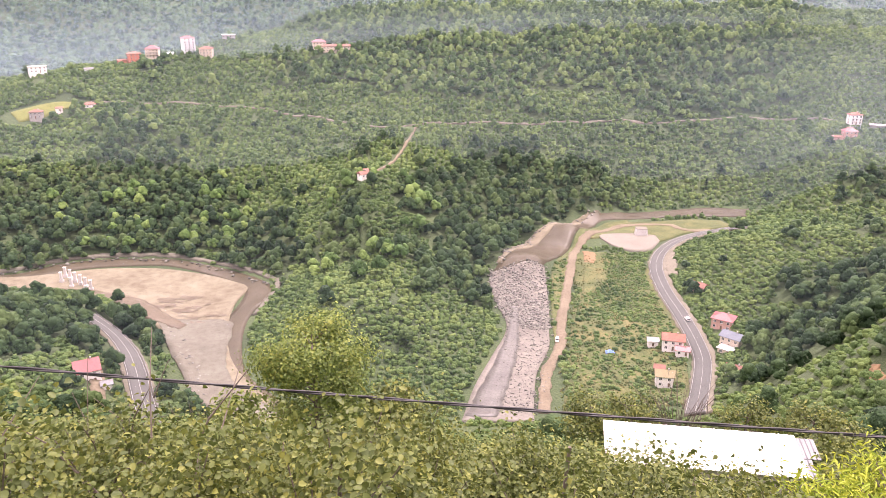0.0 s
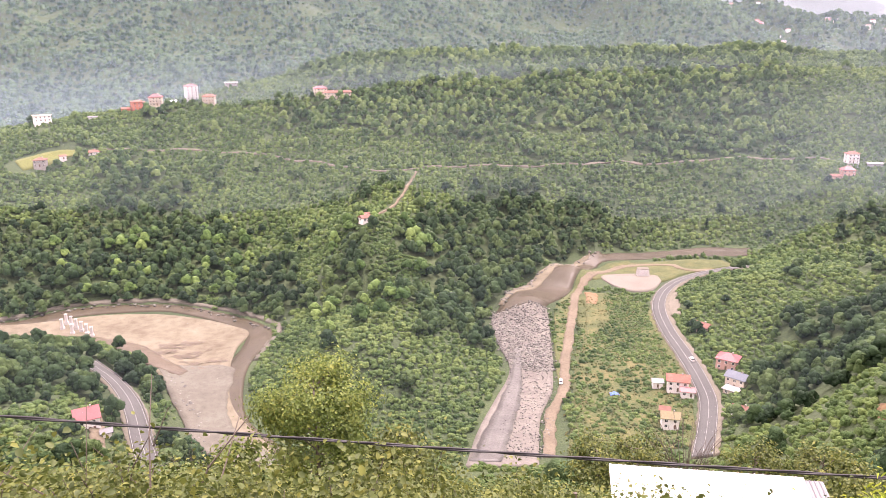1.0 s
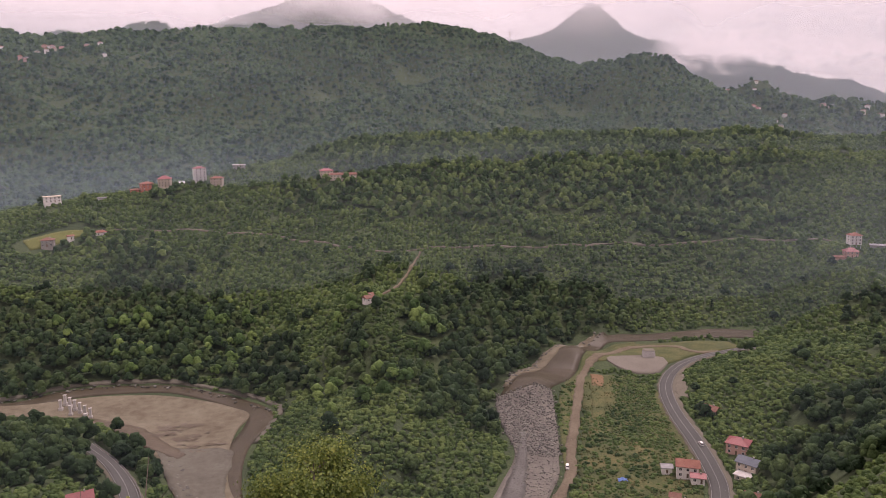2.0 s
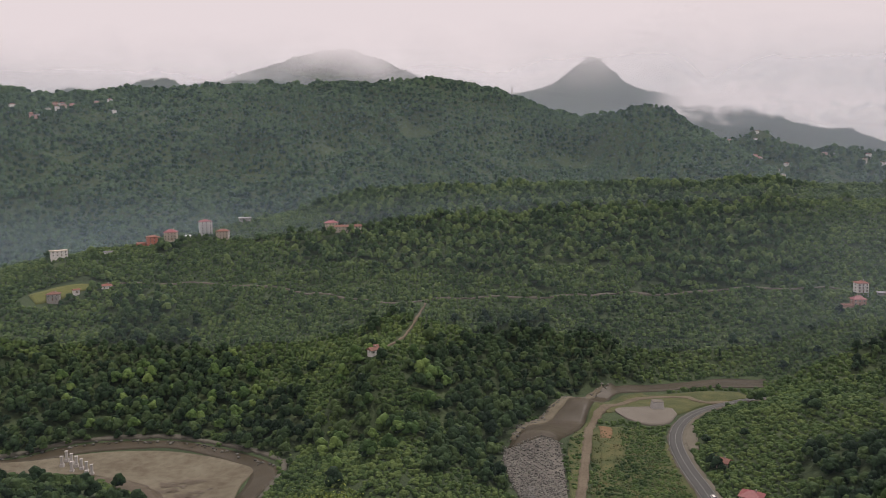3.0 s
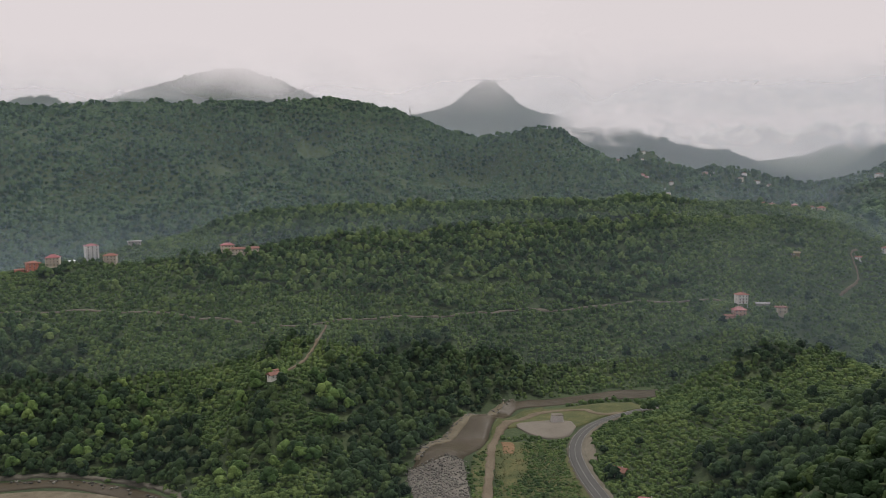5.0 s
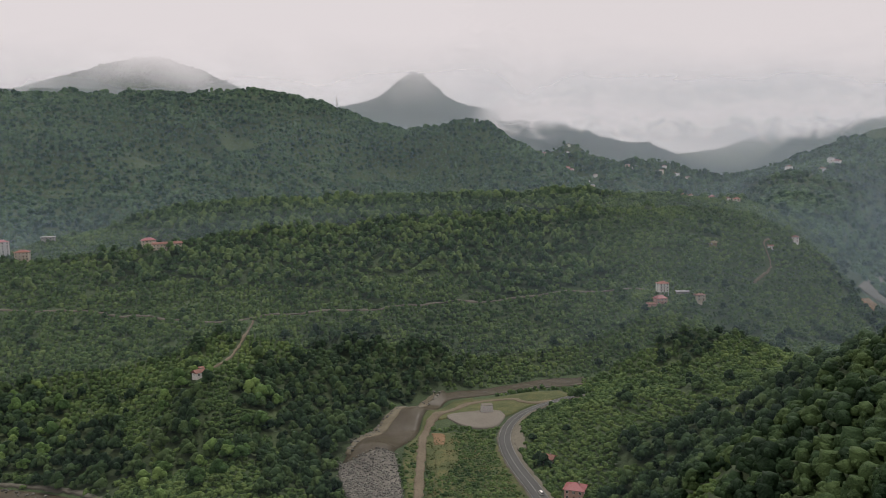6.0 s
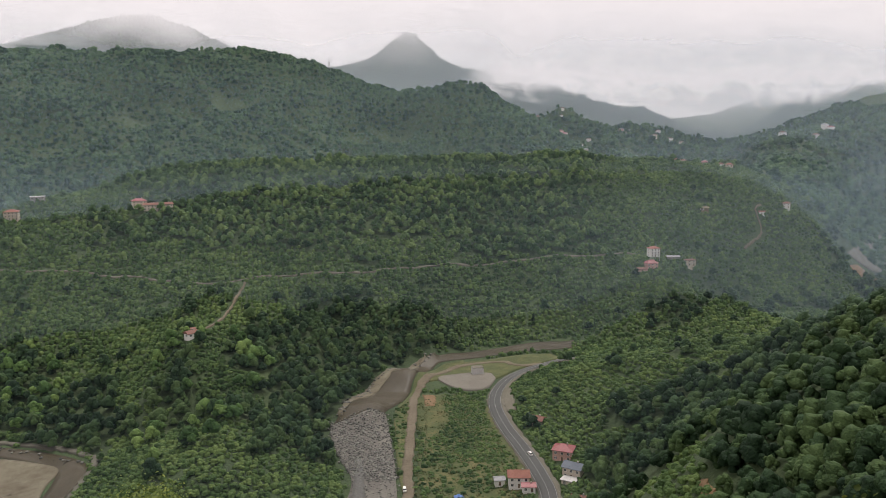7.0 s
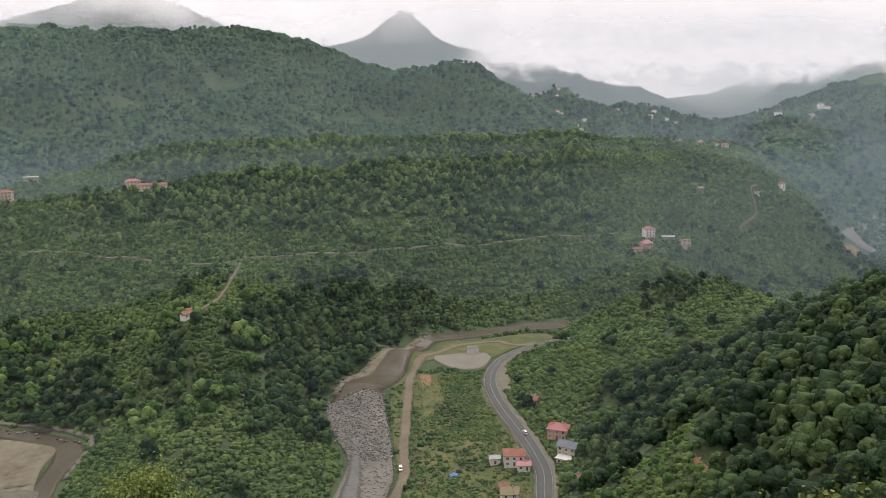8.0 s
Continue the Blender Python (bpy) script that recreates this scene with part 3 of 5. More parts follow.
tagged(ribbon("footpath", PATH, 1.5, 1.0, M["dirt"], 60, 4, ragged=0.6), "dirt path climbing to a hut", "track", kind="structure")
PATH2 = [(505, 735), (513, 739), (534, 749), (541, 757), (547, 777), (558, 783)]
tagged(ribbon("footpath", PATH2, 1.4, 1.2, M["dirt"], 60, 4, ragged=0.6), "pale path zigzagging up a hillside", "track", kind="structure")
farbed = strip("gravel_bed", [(720, 830), (790, 885), (880, 960)], [(760, 815), (830, 870), (920, 940)], 1.5, M["wet"], 30, 5)
tagged(farbed, "grey gravel bed of the distant river", "river bed", kind="structure")
farsoil = strip("bare_soil", [(690, 790), (720, 810)], [(705, 775), (740, 795)], 1.5, M["red_soil"], 10, 4)
tagged(farsoil, "patch of bare reddish earth", "soil", kind="structure")
scar = strip("bare_soil", [(132, 210), (128, 203), (124, 194)], [(132, 206), (128, 198), (124, 192)], 0.9, M["red_soil"], 14, 5, ragged=0.7)
tagged(scar, "bare reddish earth scar on the orchard slope", "soil", kind="structure")
scar = strip("bare_soil", [(129, 201), (126, 197), (124, 192)], [(129, 197), (126, 192), (123, 189)], 0.9, M["red_soil"], 14, 5, ragged=0.7)
tagged(scar, "bare reddish earth scar on the orchard slope", "soil", kind="structure")
meadow = strip("meadow", [(-380, 672), (-365, 688), (-348, 697), (-334, 700)], [(-368, 661), (-354, 674), (-342, 687), (-331, 695)], 1.0, M["meadow"], 24, 6)
tagged(meadow, "small mown yellow-green meadow on the hillside", "meadow", kind="structure")
flat = strip("grass_patch", [(112, 556), (130, 577), (155, 590), (190, 592), (225, 590)], [(108, 530), (128, 538), (155, 528), (185, 550), (228, 570)], 0.62, M["grass"], 40, 12)
tagged(flat, "rough green grass inside the track loop", "grass", kind="structure")


# ---------------- woods and hazel orchards ----------------
def clump_shape(lobes, pieces, size, seed, flat=1.0, core=True):
    """Triangles of leaf bunches on rounded lobes (x, y, z, radius); returns corners and faces."""
    r = np.random.RandomState(seed)
    V, F = [], []
    for (cx, cy, cz, rad) in lobes:
        k = pieces if np.isscalar(pieces) else pieces[0]
        d = r.normal(size=(k, 3))
        d[:, 2] = np.abs(d[:, 2]) * 1.1 - 0.35
        d /= np.linalg.norm(d, axis=1)[:, None]
        p = d * rad * r.uniform(0.8, 1.1, (k, 1)) * [1, 1, flat] + [cx, cy, cz]
        for i in range(k):
            n = d[i] + r.normal(size=3) * 0.28 + [0, 0, 0.3]
            n /= np.linalg.norm(n)
            u = np.cross(n, r.normal(size=3))
            u /= np.linalg.norm(u)
            w = np.cross(n, u)
            s = size * r.uniform(0.6, 1.3)
            a = r.uniform(0.7, 1.3, 3)
            o = len(V)
            V += [p[i] + u * s * a[0], p[i] - u * s * 0.5 * a[1] + w * s * 0.85, p[i] - u * s * 0.5 - w * s * 0.85 * a[2]]
            F.append((o, o + 1, o + 2))
        if core:
            o = len(V)
            c = np.array([cx, cy, cz])
            q = rad * 0.6
            V += [c + [0, 0, q * flat], c + [q, 0, 0], c + [0, q, 0], c + [-q, 0, 0], c + [0, -q, 0], c + [0, 0, -q * flat]]
            F += [(o, o + 1, o + 2), (o, o + 2, o + 3), (o, o + 3, o + 4), (o, o + 4, o + 1), (o + 5, o + 2, o + 1), (o + 5, o + 3, o + 2), (o + 5, o + 4, o + 3), (o + 5, o + 1, o + 4)]
    return np.array(V), np.array(F)


def crown_shape(lobes, seg, rings, rough, leaves, size, seed, flat=0.9):
    """A crown of rounded, uneven leaf masses (x, y, z, radius), with loose sprays standing out of them."""
    q = np.random.RandomState(seed)
    V, F = [], []
    for (cx, cy, cz, rad) in lobes:
        o = len(V)
        V.append((cx, cy, cz + rad * flat * q.uniform(0.9, 1.15)))
        for j in range(rings):
            th = 2.05 * (j + 1) / rings
            for i in range(seg):
                a = 6.2832 * (i + 0.5 * (j % 2)) / seg + q.uniform(-0.2, 0.2)
                k = rad * q.uniform(1 - rough, 1 + rough)
                V.append((cx + k * math.sin(th) * math.cos(a), cy + k * math.sin(th) * math.sin(a), cz + k * flat * math.cos(th)))
        F += [(o, o + 1 + i, o + 1 + (i + 1) % seg) for i in range(seg)]
        for j in range(rings - 1):
            a, b = o + 1 + j * seg, o + 1 + (j + 1) * seg
            for i in range(seg):
                k = (i + 1) % seg
                F += [(a + i, b + i, b + k), (a + i, b + k, a + k)]
    V, F = np.array(V), np.array(F)
    if leaves:
        lv, lf = clump_shape(lobes, leaves, size, seed + 1, flat, False)
        F = np.vstack([F, lf + len(V)])
        V = np.vstack([V, lv])
    return V, F


def planted(name, shapes, places, mat, label, category, seed=0, smooth=False):
    """All plants of one wood or orchard as one mesh: places are rows of x, y, z, scale."""
    r = np.random.RandomState(seed)
    Vs, Fs, tints, o = [], [], [], 0
    pick = r.randint(0, len(shapes), len(places))
    turn = r.uniform(0, 6.28, len(places))
    for s, (sv, sf) in enumerate(shapes):
        rows = np.where(pick == s)[0]
        if not len(rows):
            continue
        c, si = np.cos(turn[rows])[:, None], np.sin(turn[rows])[:, None]
        k = places[rows, 3][:, None]
        tall = k * r.uniform(0.8, 1.2, (len(rows), 1))
        x = (sv[:, 0] * c - sv[:, 1] * si) * k + places[rows, 0][:, None]
        y = (sv[:, 0] * si + sv[:, 1] * c) * k + places[rows, 1][:, None]
        z = sv[:, 2] * tall + places[rows, 2][:, None]
        Vs.append(np.stack([x, y, z], axis=-1).reshape(-1, 3))
        Fs.append((sf[None] + (np.arange(len(rows)) * len(sv))[:, None, None] + o).reshape(-1, 3))
        tints.append(np.repeat(r.uniform(0, 1, len(rows)), len(sv)))
        o += len(rows) * len(sv)
    ob = solid(name, np.vstack(Vs), np.vstack(Fs), mat, smooth=smooth)
    ob.data.attributes.new("tint", "FLOAT", "POINT").data.foreach_set("value", np.concatenate(tints).astype(np.float32))
    return tagged(ob, label, category, kind="stuff")


def scatter(d0, d1, a0, a1, spacing, seed, loose=0.42):
    """Jittered places in a sector of the valley."""
    r = np.random.RandomState(seed)
    xs = np.arange(-1350, 1800, spacing)
    ys = np.arange(0, 3000, spacing)
    X, Y = np.meshgrid(xs, ys)
    X = X.ravel() + r.uniform(-loose, loose, X.size) * spacing
    Y = Y.ravel() + r.uniform(-loose, loose, Y.size) * spacing
    D, A = np.hypot(X, Y), np.degrees(np.arctan2(X, Y))
    k = (D > d0) & (D < d1) & (A > a0) & (A < a1)
    return X[k], Y[k]


def clear_of(x, y, line, gap):
    c = curve_through([p[:2] for p in line], 160)
    d = np.full(len(x), 1e9)
    for p in c:
        d = np.minimum(d, np.hypot(x - p[0], y - p[1]))
    return d > gap


def inside(x, y, left, right):
    a, b = curve_through(left, 60), curve_through(right, 60)
    ring = np.vstack([a, b[::-1]])
    hit = np.zeros(len(x), bool)
    for i in range(len(ring)):
        (x0, y0), (x1, y1) = ring[i], ring[(i + 1) % len(ring)]
        cross = ((y0 > y) != (y1 > y)) & (x < (x1 - x0) * (y - y0) / ((y1 - y0) or 1e-9) + x0)
        hit ^= cross
    return hit


LEFT_BED = ([(-330, 475), (-290, 474), (-262, 495), (-228, 503), (-190, 503), (-150, 487), (-113, 462), (-106, 420), (-106, 384), (-97, 351), (-66, 300)],
            [(-330, 438), (-260, 443), (-221, 441), (-185, 413), (-155, 375), (-127, 326), (-105, 296), (-60, 280)])
RIGHT_BED = ([(255, 624), (235, 624), (190, 623), (160, 617), (128, 601), (95, 578), (60, 533), (29, 472), (30, 419), (31, 377), (20, 351), (4, 290)],
             [(252, 602), (235, 600), (190, 601), (155, 592), (125, 574), (104, 530), (90, 505), (71, 477), (66, 440), (64, 407), (60, 364), (58, 330), (56, 290)])
HOUSES = []  # filled with (x, y, gap) by the list of houses below


def open_ground(x, y):
    k = ~inside(x, y, *LEFT_BED) & ~inside(x, y, *RIGHT_BED)
    for line, gap in ((ROAD, 7.4), (LROAD, 8.0), (TRACK, 3.8), (BENCH, 2.1), (PATH, 3.6), (PATH2, 3.6), (DRIVE, 4.5)):
        k &= clear_of(x, y, line, gap)
    k &= ~inside(x, y, [(112, 537), (122, 548), (135, 556), (150, 558), (164, 548)], [(112, 530), (124, 514), (134, 505), (147, 506), (162, 530)])
    k &= ~inside(x, y, [(158, 508), (150, 494), (147, 476), (144, 455)], [(163, 504), (158, 490), (155, 474), (150, 455)])
    k &= ~inside(x, y, [(92, 522), (90, 495), (86, 470), (84, 448)], [(112, 510), (109, 490), (107, 465), (99, 445)])
    k &= ~inside(x, y, [(-388, 668), (-365, 694), (-340, 706), (-320, 710)], [(-374, 652), (-350, 668), (-335, 686), (-318, 698)])
    k &= ~inside(x, y, [(104, 552), (125, 579), (152, 594), (190, 596), (228, 594)], [(100, 520), (128, 516), (158, 522), (185, 548), (230, 566)])
    k &= ~inside(x, y, [(700, 840), (790, 895), (890, 970)], [(690, 770), (830, 860), (930, 935)])
    for hx, hy, gap in HOUSES:
        k &= (np.hypot(x - hx, y - hy) > gap) & ~((np.abs(x - hx - (hx / hy) * (y - hy)) < gap * 0.8) & (y < hy) & (y > hy - 0.9 * gap))
    return k


WOODS = {
    "upper": [(-150, 1010), (0, 1010), (200, 1000), (420, 990), (430, 945), (367, 821), (327, 776), (336, 725), (256, 725), (188, 732), (144, 780), (89, 759), (42, 733), (-13, 759), (-58, 759), (-106, 778), (-143, 794), (-119, 834), (-160, 930)],
    "gully": [(-20, 579), (28, 665), (80, 683), (128, 666), (157, 653), (150, 615), (91, 570), (54, 525), (28, 466), (26, 416), (-3, 394), (-6, 468), (-26, 525)],
    "west": [(-362, 593), (-312, 601), (-281, 615), (-279, 656), (-237, 679), (-208, 626), (-163, 573), (-100, 534), (-86, 478), (-95, 440), (-115, 470), (-190, 500), (-340, 470)],
    "gorge": [(158, 337), (175, 382), (203, 396), (229, 392), (221, 348), (190, 290), (160, 270), (141, 284), (135, 306)],
    "east": [(267, 367), (285, 350), (300, 280), (300, 180), (150, 150), (131, 177), (159, 243), (221, 338)],
    "back": [(294, 588), (380, 605), (450, 640), (617, 696), (616, 713), (418, 640), (342, 620)],
    "patch": [(-307, 677), (-269, 713), (-248, 696), (-261, 621), (-281, 615)],
    "fold": [(-185, 822), (-131, 834), (-119, 791), (-161, 765)],
}


def in_ring(x, y, ring):
    hit = np.zeros(len(x), bool)
    for (x0, y0), (x1, y1) in zip(ring, ring[1:] + ring[:1]):
        hit ^= ((y0 > y) != (y1 > y)) & (x < (x1 - x0) * (y - y0) / ((y1 - y0) or 1e-9) + x0)
    return hit


def woodland(x, y, z):
    """Where the tall woods stand: steep banks, gullies, the upper slope of the middle hill."""
    n = swell(x, y, 120, 11) + 0.5 * swell(x, y, 45, 12)
    wx, wy = x + 14 * swell(x, y, 60, 13), y + 14 * swell(x, y, 60, 14)
    k = n > 1.15
    for ring in WOODS.values():
        k |= in_ring(wx, wy, ring)
    k &= n > -1.25
    k |= (x < -120) & (y < 430) & (n > -0.2)
    k |= (np.degrees(np.arctan2(x, y)) > 33 + 2.0 * n) & (np.hypot(x, y) < 420) & (np.hypot(x, y) > 110)
    k |= (x > 650) & (n > -0.3)
    k |= (x > -75) & (x < -5) & (y > 440) & (y < 540) & (n > 0.2)
    terrace = (x > 66) & (x < 132) & (y > 300) & (y < 506)
    return k & ~terrace


# ---------------- houses ----------------
def part(name, bm, mat, parent=None, label=""):
    me = bpy.data.meshes.new(name)
    bm.to_mesh(me)
    bm.free()
    me.materials.append(mat)
    ob = new(name, me)
    ob.parent = parent
    if label:
        ob["label"] = label
    return ob


def box(bm, x0, x1, y0, y1, z0, z1, bevel=0.0):
    m = Matrix.LocRotScale(((x0 + x1) / 2, (y0 + y1) / 2, (z0 + z1) / 2), None, (abs(x1 - x0), abs(y1 - y0), abs(z1 - z0)))
    made = bmesh.ops.create_cube(bm, size=1, matrix=m)["verts"]
    if bevel:
        edges = {e for v in made for e in v.link_edges}
        bmesh.ops.bevel(bm, geom=list(edges), offset=bevel, segments=1, affect="EDGES")
    return bm


def roof_shape(w, d, rise, kind, over=0.7, thick=0.22):
    bm = bmesh.new()
    a, b = w / 2 + over, d / 2 + over
    inset = {"hip": min(a, b) * 0.95, "gable": 0.0, "flat": 0.3}[kind]
    if kind == "flat":
        return box(bm, -a, a, -b, b, 0, 0.35, 0.05)
    if b > a:
        ridge = [(0, -b + inset, rise), (0, b - inset, rise)]
    else:
        ridge = [(-a + inset, 0, rise), (a - inset, 0, rise)]
    low = [(-a, -b, 0), (a, -b, 0), (a, b, 0), (-a, b, 0)]
    vs = [bm.verts.new((x, y, z + thick)) for x, y, z in low + ridge]
    us = [bm.verts.new(p) for p in low]
    if b > a:
        faces = [(vs[0], vs[1], vs[4]), (vs[1], vs[2], vs[5], vs[4]), (vs[2], vs[3], vs[5]), (vs[3], vs[0], vs[4], vs[5])]
    else:
        faces = [(vs[0], vs[1], vs[5], vs[4]), (vs[1], vs[2], vs[5]), (vs[2], vs[3], vs[4], vs[5]), (vs[3], vs[0], vs[4])]
    for f in faces:
        bm.faces.new(f)
    for i in range(4):
        k = (i + 1) % 4
        bm.faces.new((us[i], us[k], vs[k], vs[i]))
    bm.faces.new(us[::-1])
    return bm


SHARED = {}


def shared(name, key, build, mat, parent, at):
    """A piece that shares its mesh with all pieces of the same key."""
    if key not in SHARED:
        me = bpy.data.meshes.new(name)
        bm = build()
        bm.to_mesh(me)
        bm.free()
        me.materials.append(mat)
        SHARED[key] = me
    ob = new(name, SHARED[key])
    ob.parent, ob.matrix_local = parent, at
    return ob


def window_frame(ww, wh):
    bm = bmesh.new()
    box(bm, -ww / 2 - 0.1, ww / 2 + 0.1, -0.10, 0.05, -wh / 2 - 0.12, -wh / 2)
    box(bm, -ww / 2 - 0.1, ww / 2 + 0.1, -0.08, 0.05, wh / 2, wh / 2 + 0.1)
    box(bm, -ww / 2 - 0.1, -ww / 2, -0.08, 0.05, -wh / 2, wh / 2)
    box(bm, ww / 2, ww / 2 + 0.1, -0.08, 0.05, -wh / 2, wh / 2)
    box(bm, -0.04, 0.04, -0.07, 0.05, -wh / 2, wh / 2)
    return bm


def house(label, x, y, z, w, d, storeys, wall, roof_mat, kind="hip", yaw=0.0, balcony=False, rise=2.2, stilts=0.0, windows=True, category="house", name="house", foot=6.0, sh=2.8):
    h = storeys * sh
    z = max(min(z, on_land(x, y) + 1.2), on_land(x, y) - 2.0) if y < 1000 else z
    ob = new(name)
    ob.matrix_world = pose(x, y, z, 0, 0, math.degrees(-math.atan2(x, y)) + yaw)
    tagged(ob, label, category)
    bm = bmesh.new()
    if stilts:
        for sx in (-1, 1):
            for sy in (-1, 1):
                part("pillar", box(bmesh.new(), sx * (w / 2 - 0.4) - 0.2, sx * (w / 2 - 0.4) + 0.2, sy * (d / 2 - 0.4) - 0.2, sy * (d / 2 - 0.4) + 0.2, -foot, stilts), M["concrete"], ob)
    box(bm, -w / 2, w / 2, -d / 2, d / 2, stilts if stilts else -foot, stilts + h, 0.03)
    if kind == "gable":
        a, b = w / 2 - 0.02, d / 2 - 0.02
        pts = [(-a, 0), (a, 0)] if d <= w else [(0, -b), (0, b)]
        base = [(-a, -b), (a, -b), (a, b), (-a, b)]
        lo = [bm.verts.new((px, py, stilts + h - 0.05)) for px, py in base]
        top = [bm.verts.new((px, py, stilts + h + rise * 0.92)) for px, py in pts]
        sets = [(lo[0], lo[1], top[1], top[0]), (lo[2], lo[3], top[0], top[1]), (lo[1], lo[2], top[1]), (lo[3], lo[0], top[0])] if d <= w else \
               [(lo[1], lo[2], top[1], top[0]), (lo[3], lo[0], top[0], top[1]), (lo[0], lo[1], top[0]), (lo[2], lo[3], top[1])]
        for f in sets:
            bm.faces.new(f)
    part("wall", bm, wall, ob)
    roof = part("roof", roof_shape(w, d, rise, kind), roof_mat, ob)
    roof.location.z = stilts + h
    if kind != "flat" and windows:
        ch = part("chimney", box(bmesh.new(), w * 0.2 - 0.35, w * 0.2 + 0.35, -0.35, 0.35, 0.5, rise + 0.9, 0.03), M["grey"], roof)
    if not windows:
        part("door", box(bmesh.new(), -0.5, 0.5, -d / 2 - 0.05, -d / 2 + 0.02, 0, 1.9), M["timber"], ob)
        return ob
    n = max(2, int(w / 3.2))
    for s in range(storeys):
        zc = stilts + s * sh + 1.55
        for side, (length, dist, turn) in enumerate(((w, d / 2, 0), (d, w / 2, 90), (d, w / 2, -90))):
            count = n if side == 0 else max(1, int(d / 4.5))
            for i in range(count):
                px = -length / 2 + (i + 0.5) * length / count
                if s == 0 and side == 0 and i == count // 2:
                    dr = shared("door", "door", lambda: box(bmesh.new(), -0.5, 0.5, -0.06, 0.05, -1.5, 0.7), M["timber"], ob, pose(0, 0, 0, 0, 0, turn) @ pose(px, -dist, zc))
                    continue
                wn_ = shared("window", "window", lambda: window_frame(1.2, 1.3), M["white"], ob, pose(0, 0, 0, 0, 0, turn) @ pose(px, -dist, zc))
                shared("pane", "pane", lambda: box(bmesh.new(), -0.6, 0.6, -0.03, 0.04, -0.65, 0.65), M["glass"], wn_, Matrix.Identity(4))
    if balcony:
        for s in range(1, storeys):
            zb = stilts + s * sh
            bl = part("balcony", box(bmesh.new(), -w * 0.42, w * 0.42, -d / 2 - 1.3, -d / 2 - 0.01, zb - 0.18, zb), M["concrete"], ob)
            part("railing", box(bmesh.new(), -w * 0.42, w * 0.42, -d / 2 - 1.3, -d / 2 - 1.2, zb + 0.004, zb + 0.85), wall, bl)
    HOUSES.append((x, y, max(w, d) * 0.55 + 0.6))
    return ob


W, C, P, S, G = M["white"], M["cream"], M["pink"], M["salmon"], M["grey"]
RT, RR, RB, RY, RBR = M["roof_tile"], M["roof_red"], M["roof_blue"], M["roof_yellow"], M["roof_brown"]
# the village on the shelf of the middle hill
house("white two-storey house with a flat roof slab", -388, 745, 102, 15, 9, 2, W, C, "flat", 8)
house("low white shed in the orchard", -352, 774, 99.5, 8, 5, 1, W, M["zinc_old"], "gable", 0, rise=1.0, windows=False, category="shed", name="shed")
house("red plastered three-storey house with a shallow hip roof", -319, 809, 106, 12, 10, 3, S, RT, "hip", 15, rise=1.8)
house("low brick annex with a tiled roof", -331, 806, 104.5, 8, 6, 1, S, RT, "gable", 10, rise=1.2, windows=False, category="shed", name="shed")
house("cream house with balconies and a crimson hip roof", -302, 816, 110, 13, 10, 3, C, RR, "hip", -10, True, rise=3.2)
house("white five-storey block with a small red hip roof", -271, 837, 113.5, 12.5, 11, 5, W, RR, "hip", 12, True, rise=2.2)
house("low white shed below the village lane", -289, 826, 110, 9, 5, 1, W, M["zinc"], "gable", 0, rise=1.0, windows=False, category="shed", name="shed")
house("peach two-storey house with a tiled hip roof", -251, 833, 108.5, 13, 10, 3, C, RT, "hip", -12, True, rise=2.2)
house("grey unfinished flat-roofed house on the ridge", -241, 888, 122, 14, 9, 2, G, M["concrete"], "flat", 0)
house("cream house with a red tiled hip roof", -134, 850, 117, 14, 10, 2, C, RR, "hip", 5, rise=2.6)
house("cream farmhouse with a faded brown roof", -121, 842, 113, 14, 9, 2, C, RBR, "gable", -8, rise=2.0)
house("low cream outbuilding with a faded roof", -106, 843, 113, 12, 8, 2, C, RBR, "gable", 10, rise=2.0)
house("grey stone house with a brown roof beside a meadow", -357, 671, 72, 10, 8, 2, G, RBR, "hip", -15, rise=2.0)
house("small white hut at the meadow's edge", -343, 684, 76, 5, 4, 1, W, RT, "gable", 20, rise=1.0, windows=False, category="hut", name="hut")
house("small cream cottage with a red roof", -322, 699, 76, 9.5, 7, 1, W, RT, "hip", 10, rise=1.8)
house("small whitewashed house with a faded tile roof on the spur", -59, 554, 48.6, 7.5, 6.5, 1, W, RBR, "gable", 28, rise=1.8, foot=2.5)
house("white garden hut behind the small house", -59.5, 567, 48.6, 4, 3, 1, W, RBR, "gable", 10, rise=0.7, windows=False, category="hut", name="hut")
# the eastern farms
house("white house on concrete pillars with a red hip roof", 370, 686, 62, 10, 8.5, 3, W, RT, "hip", 28, True, rise=2.2, stilts=2.8)
house("pink house with a crimson hip roof", 362, 675, 53, 11, 8, 2, P, RR, "hip", 24, rise=3.0)
house("low shed with a rusty roof beside the pink house", 351, 673, 51, 8, 6, 1, P, RBR, "gable", 15, rise=1.4, windows=False, category="shed", name="shed")
house("long low shed with a grey sheet roof", 394, 690, 59, 12, 5, 1, G, M["zinc_old"], "gable", 10, rise=1.2, windows=False, category="shed", name="shed")
house("cream house with a broad flat terrace roof", 406, 678, 57, 9, 8, 2, C, RBR, "flat", 25, True)
house("small ochre cottage on the slope", 474, 765, 98, 8, 6, 1, M["roof_yellow"], RY, "gable", 10, rise=1.6)
house("white two-storey house with a grey roof", 603, 797, 99, 8, 7, 2, W, RBR, "hip", 0, rise=2.0)
house("small white hut beside the zigzag path", 552, 772, 86, 6, 5, 1, W, RT, "gable", 0, rise=1.2, windows=False, category="hut", name="hut")
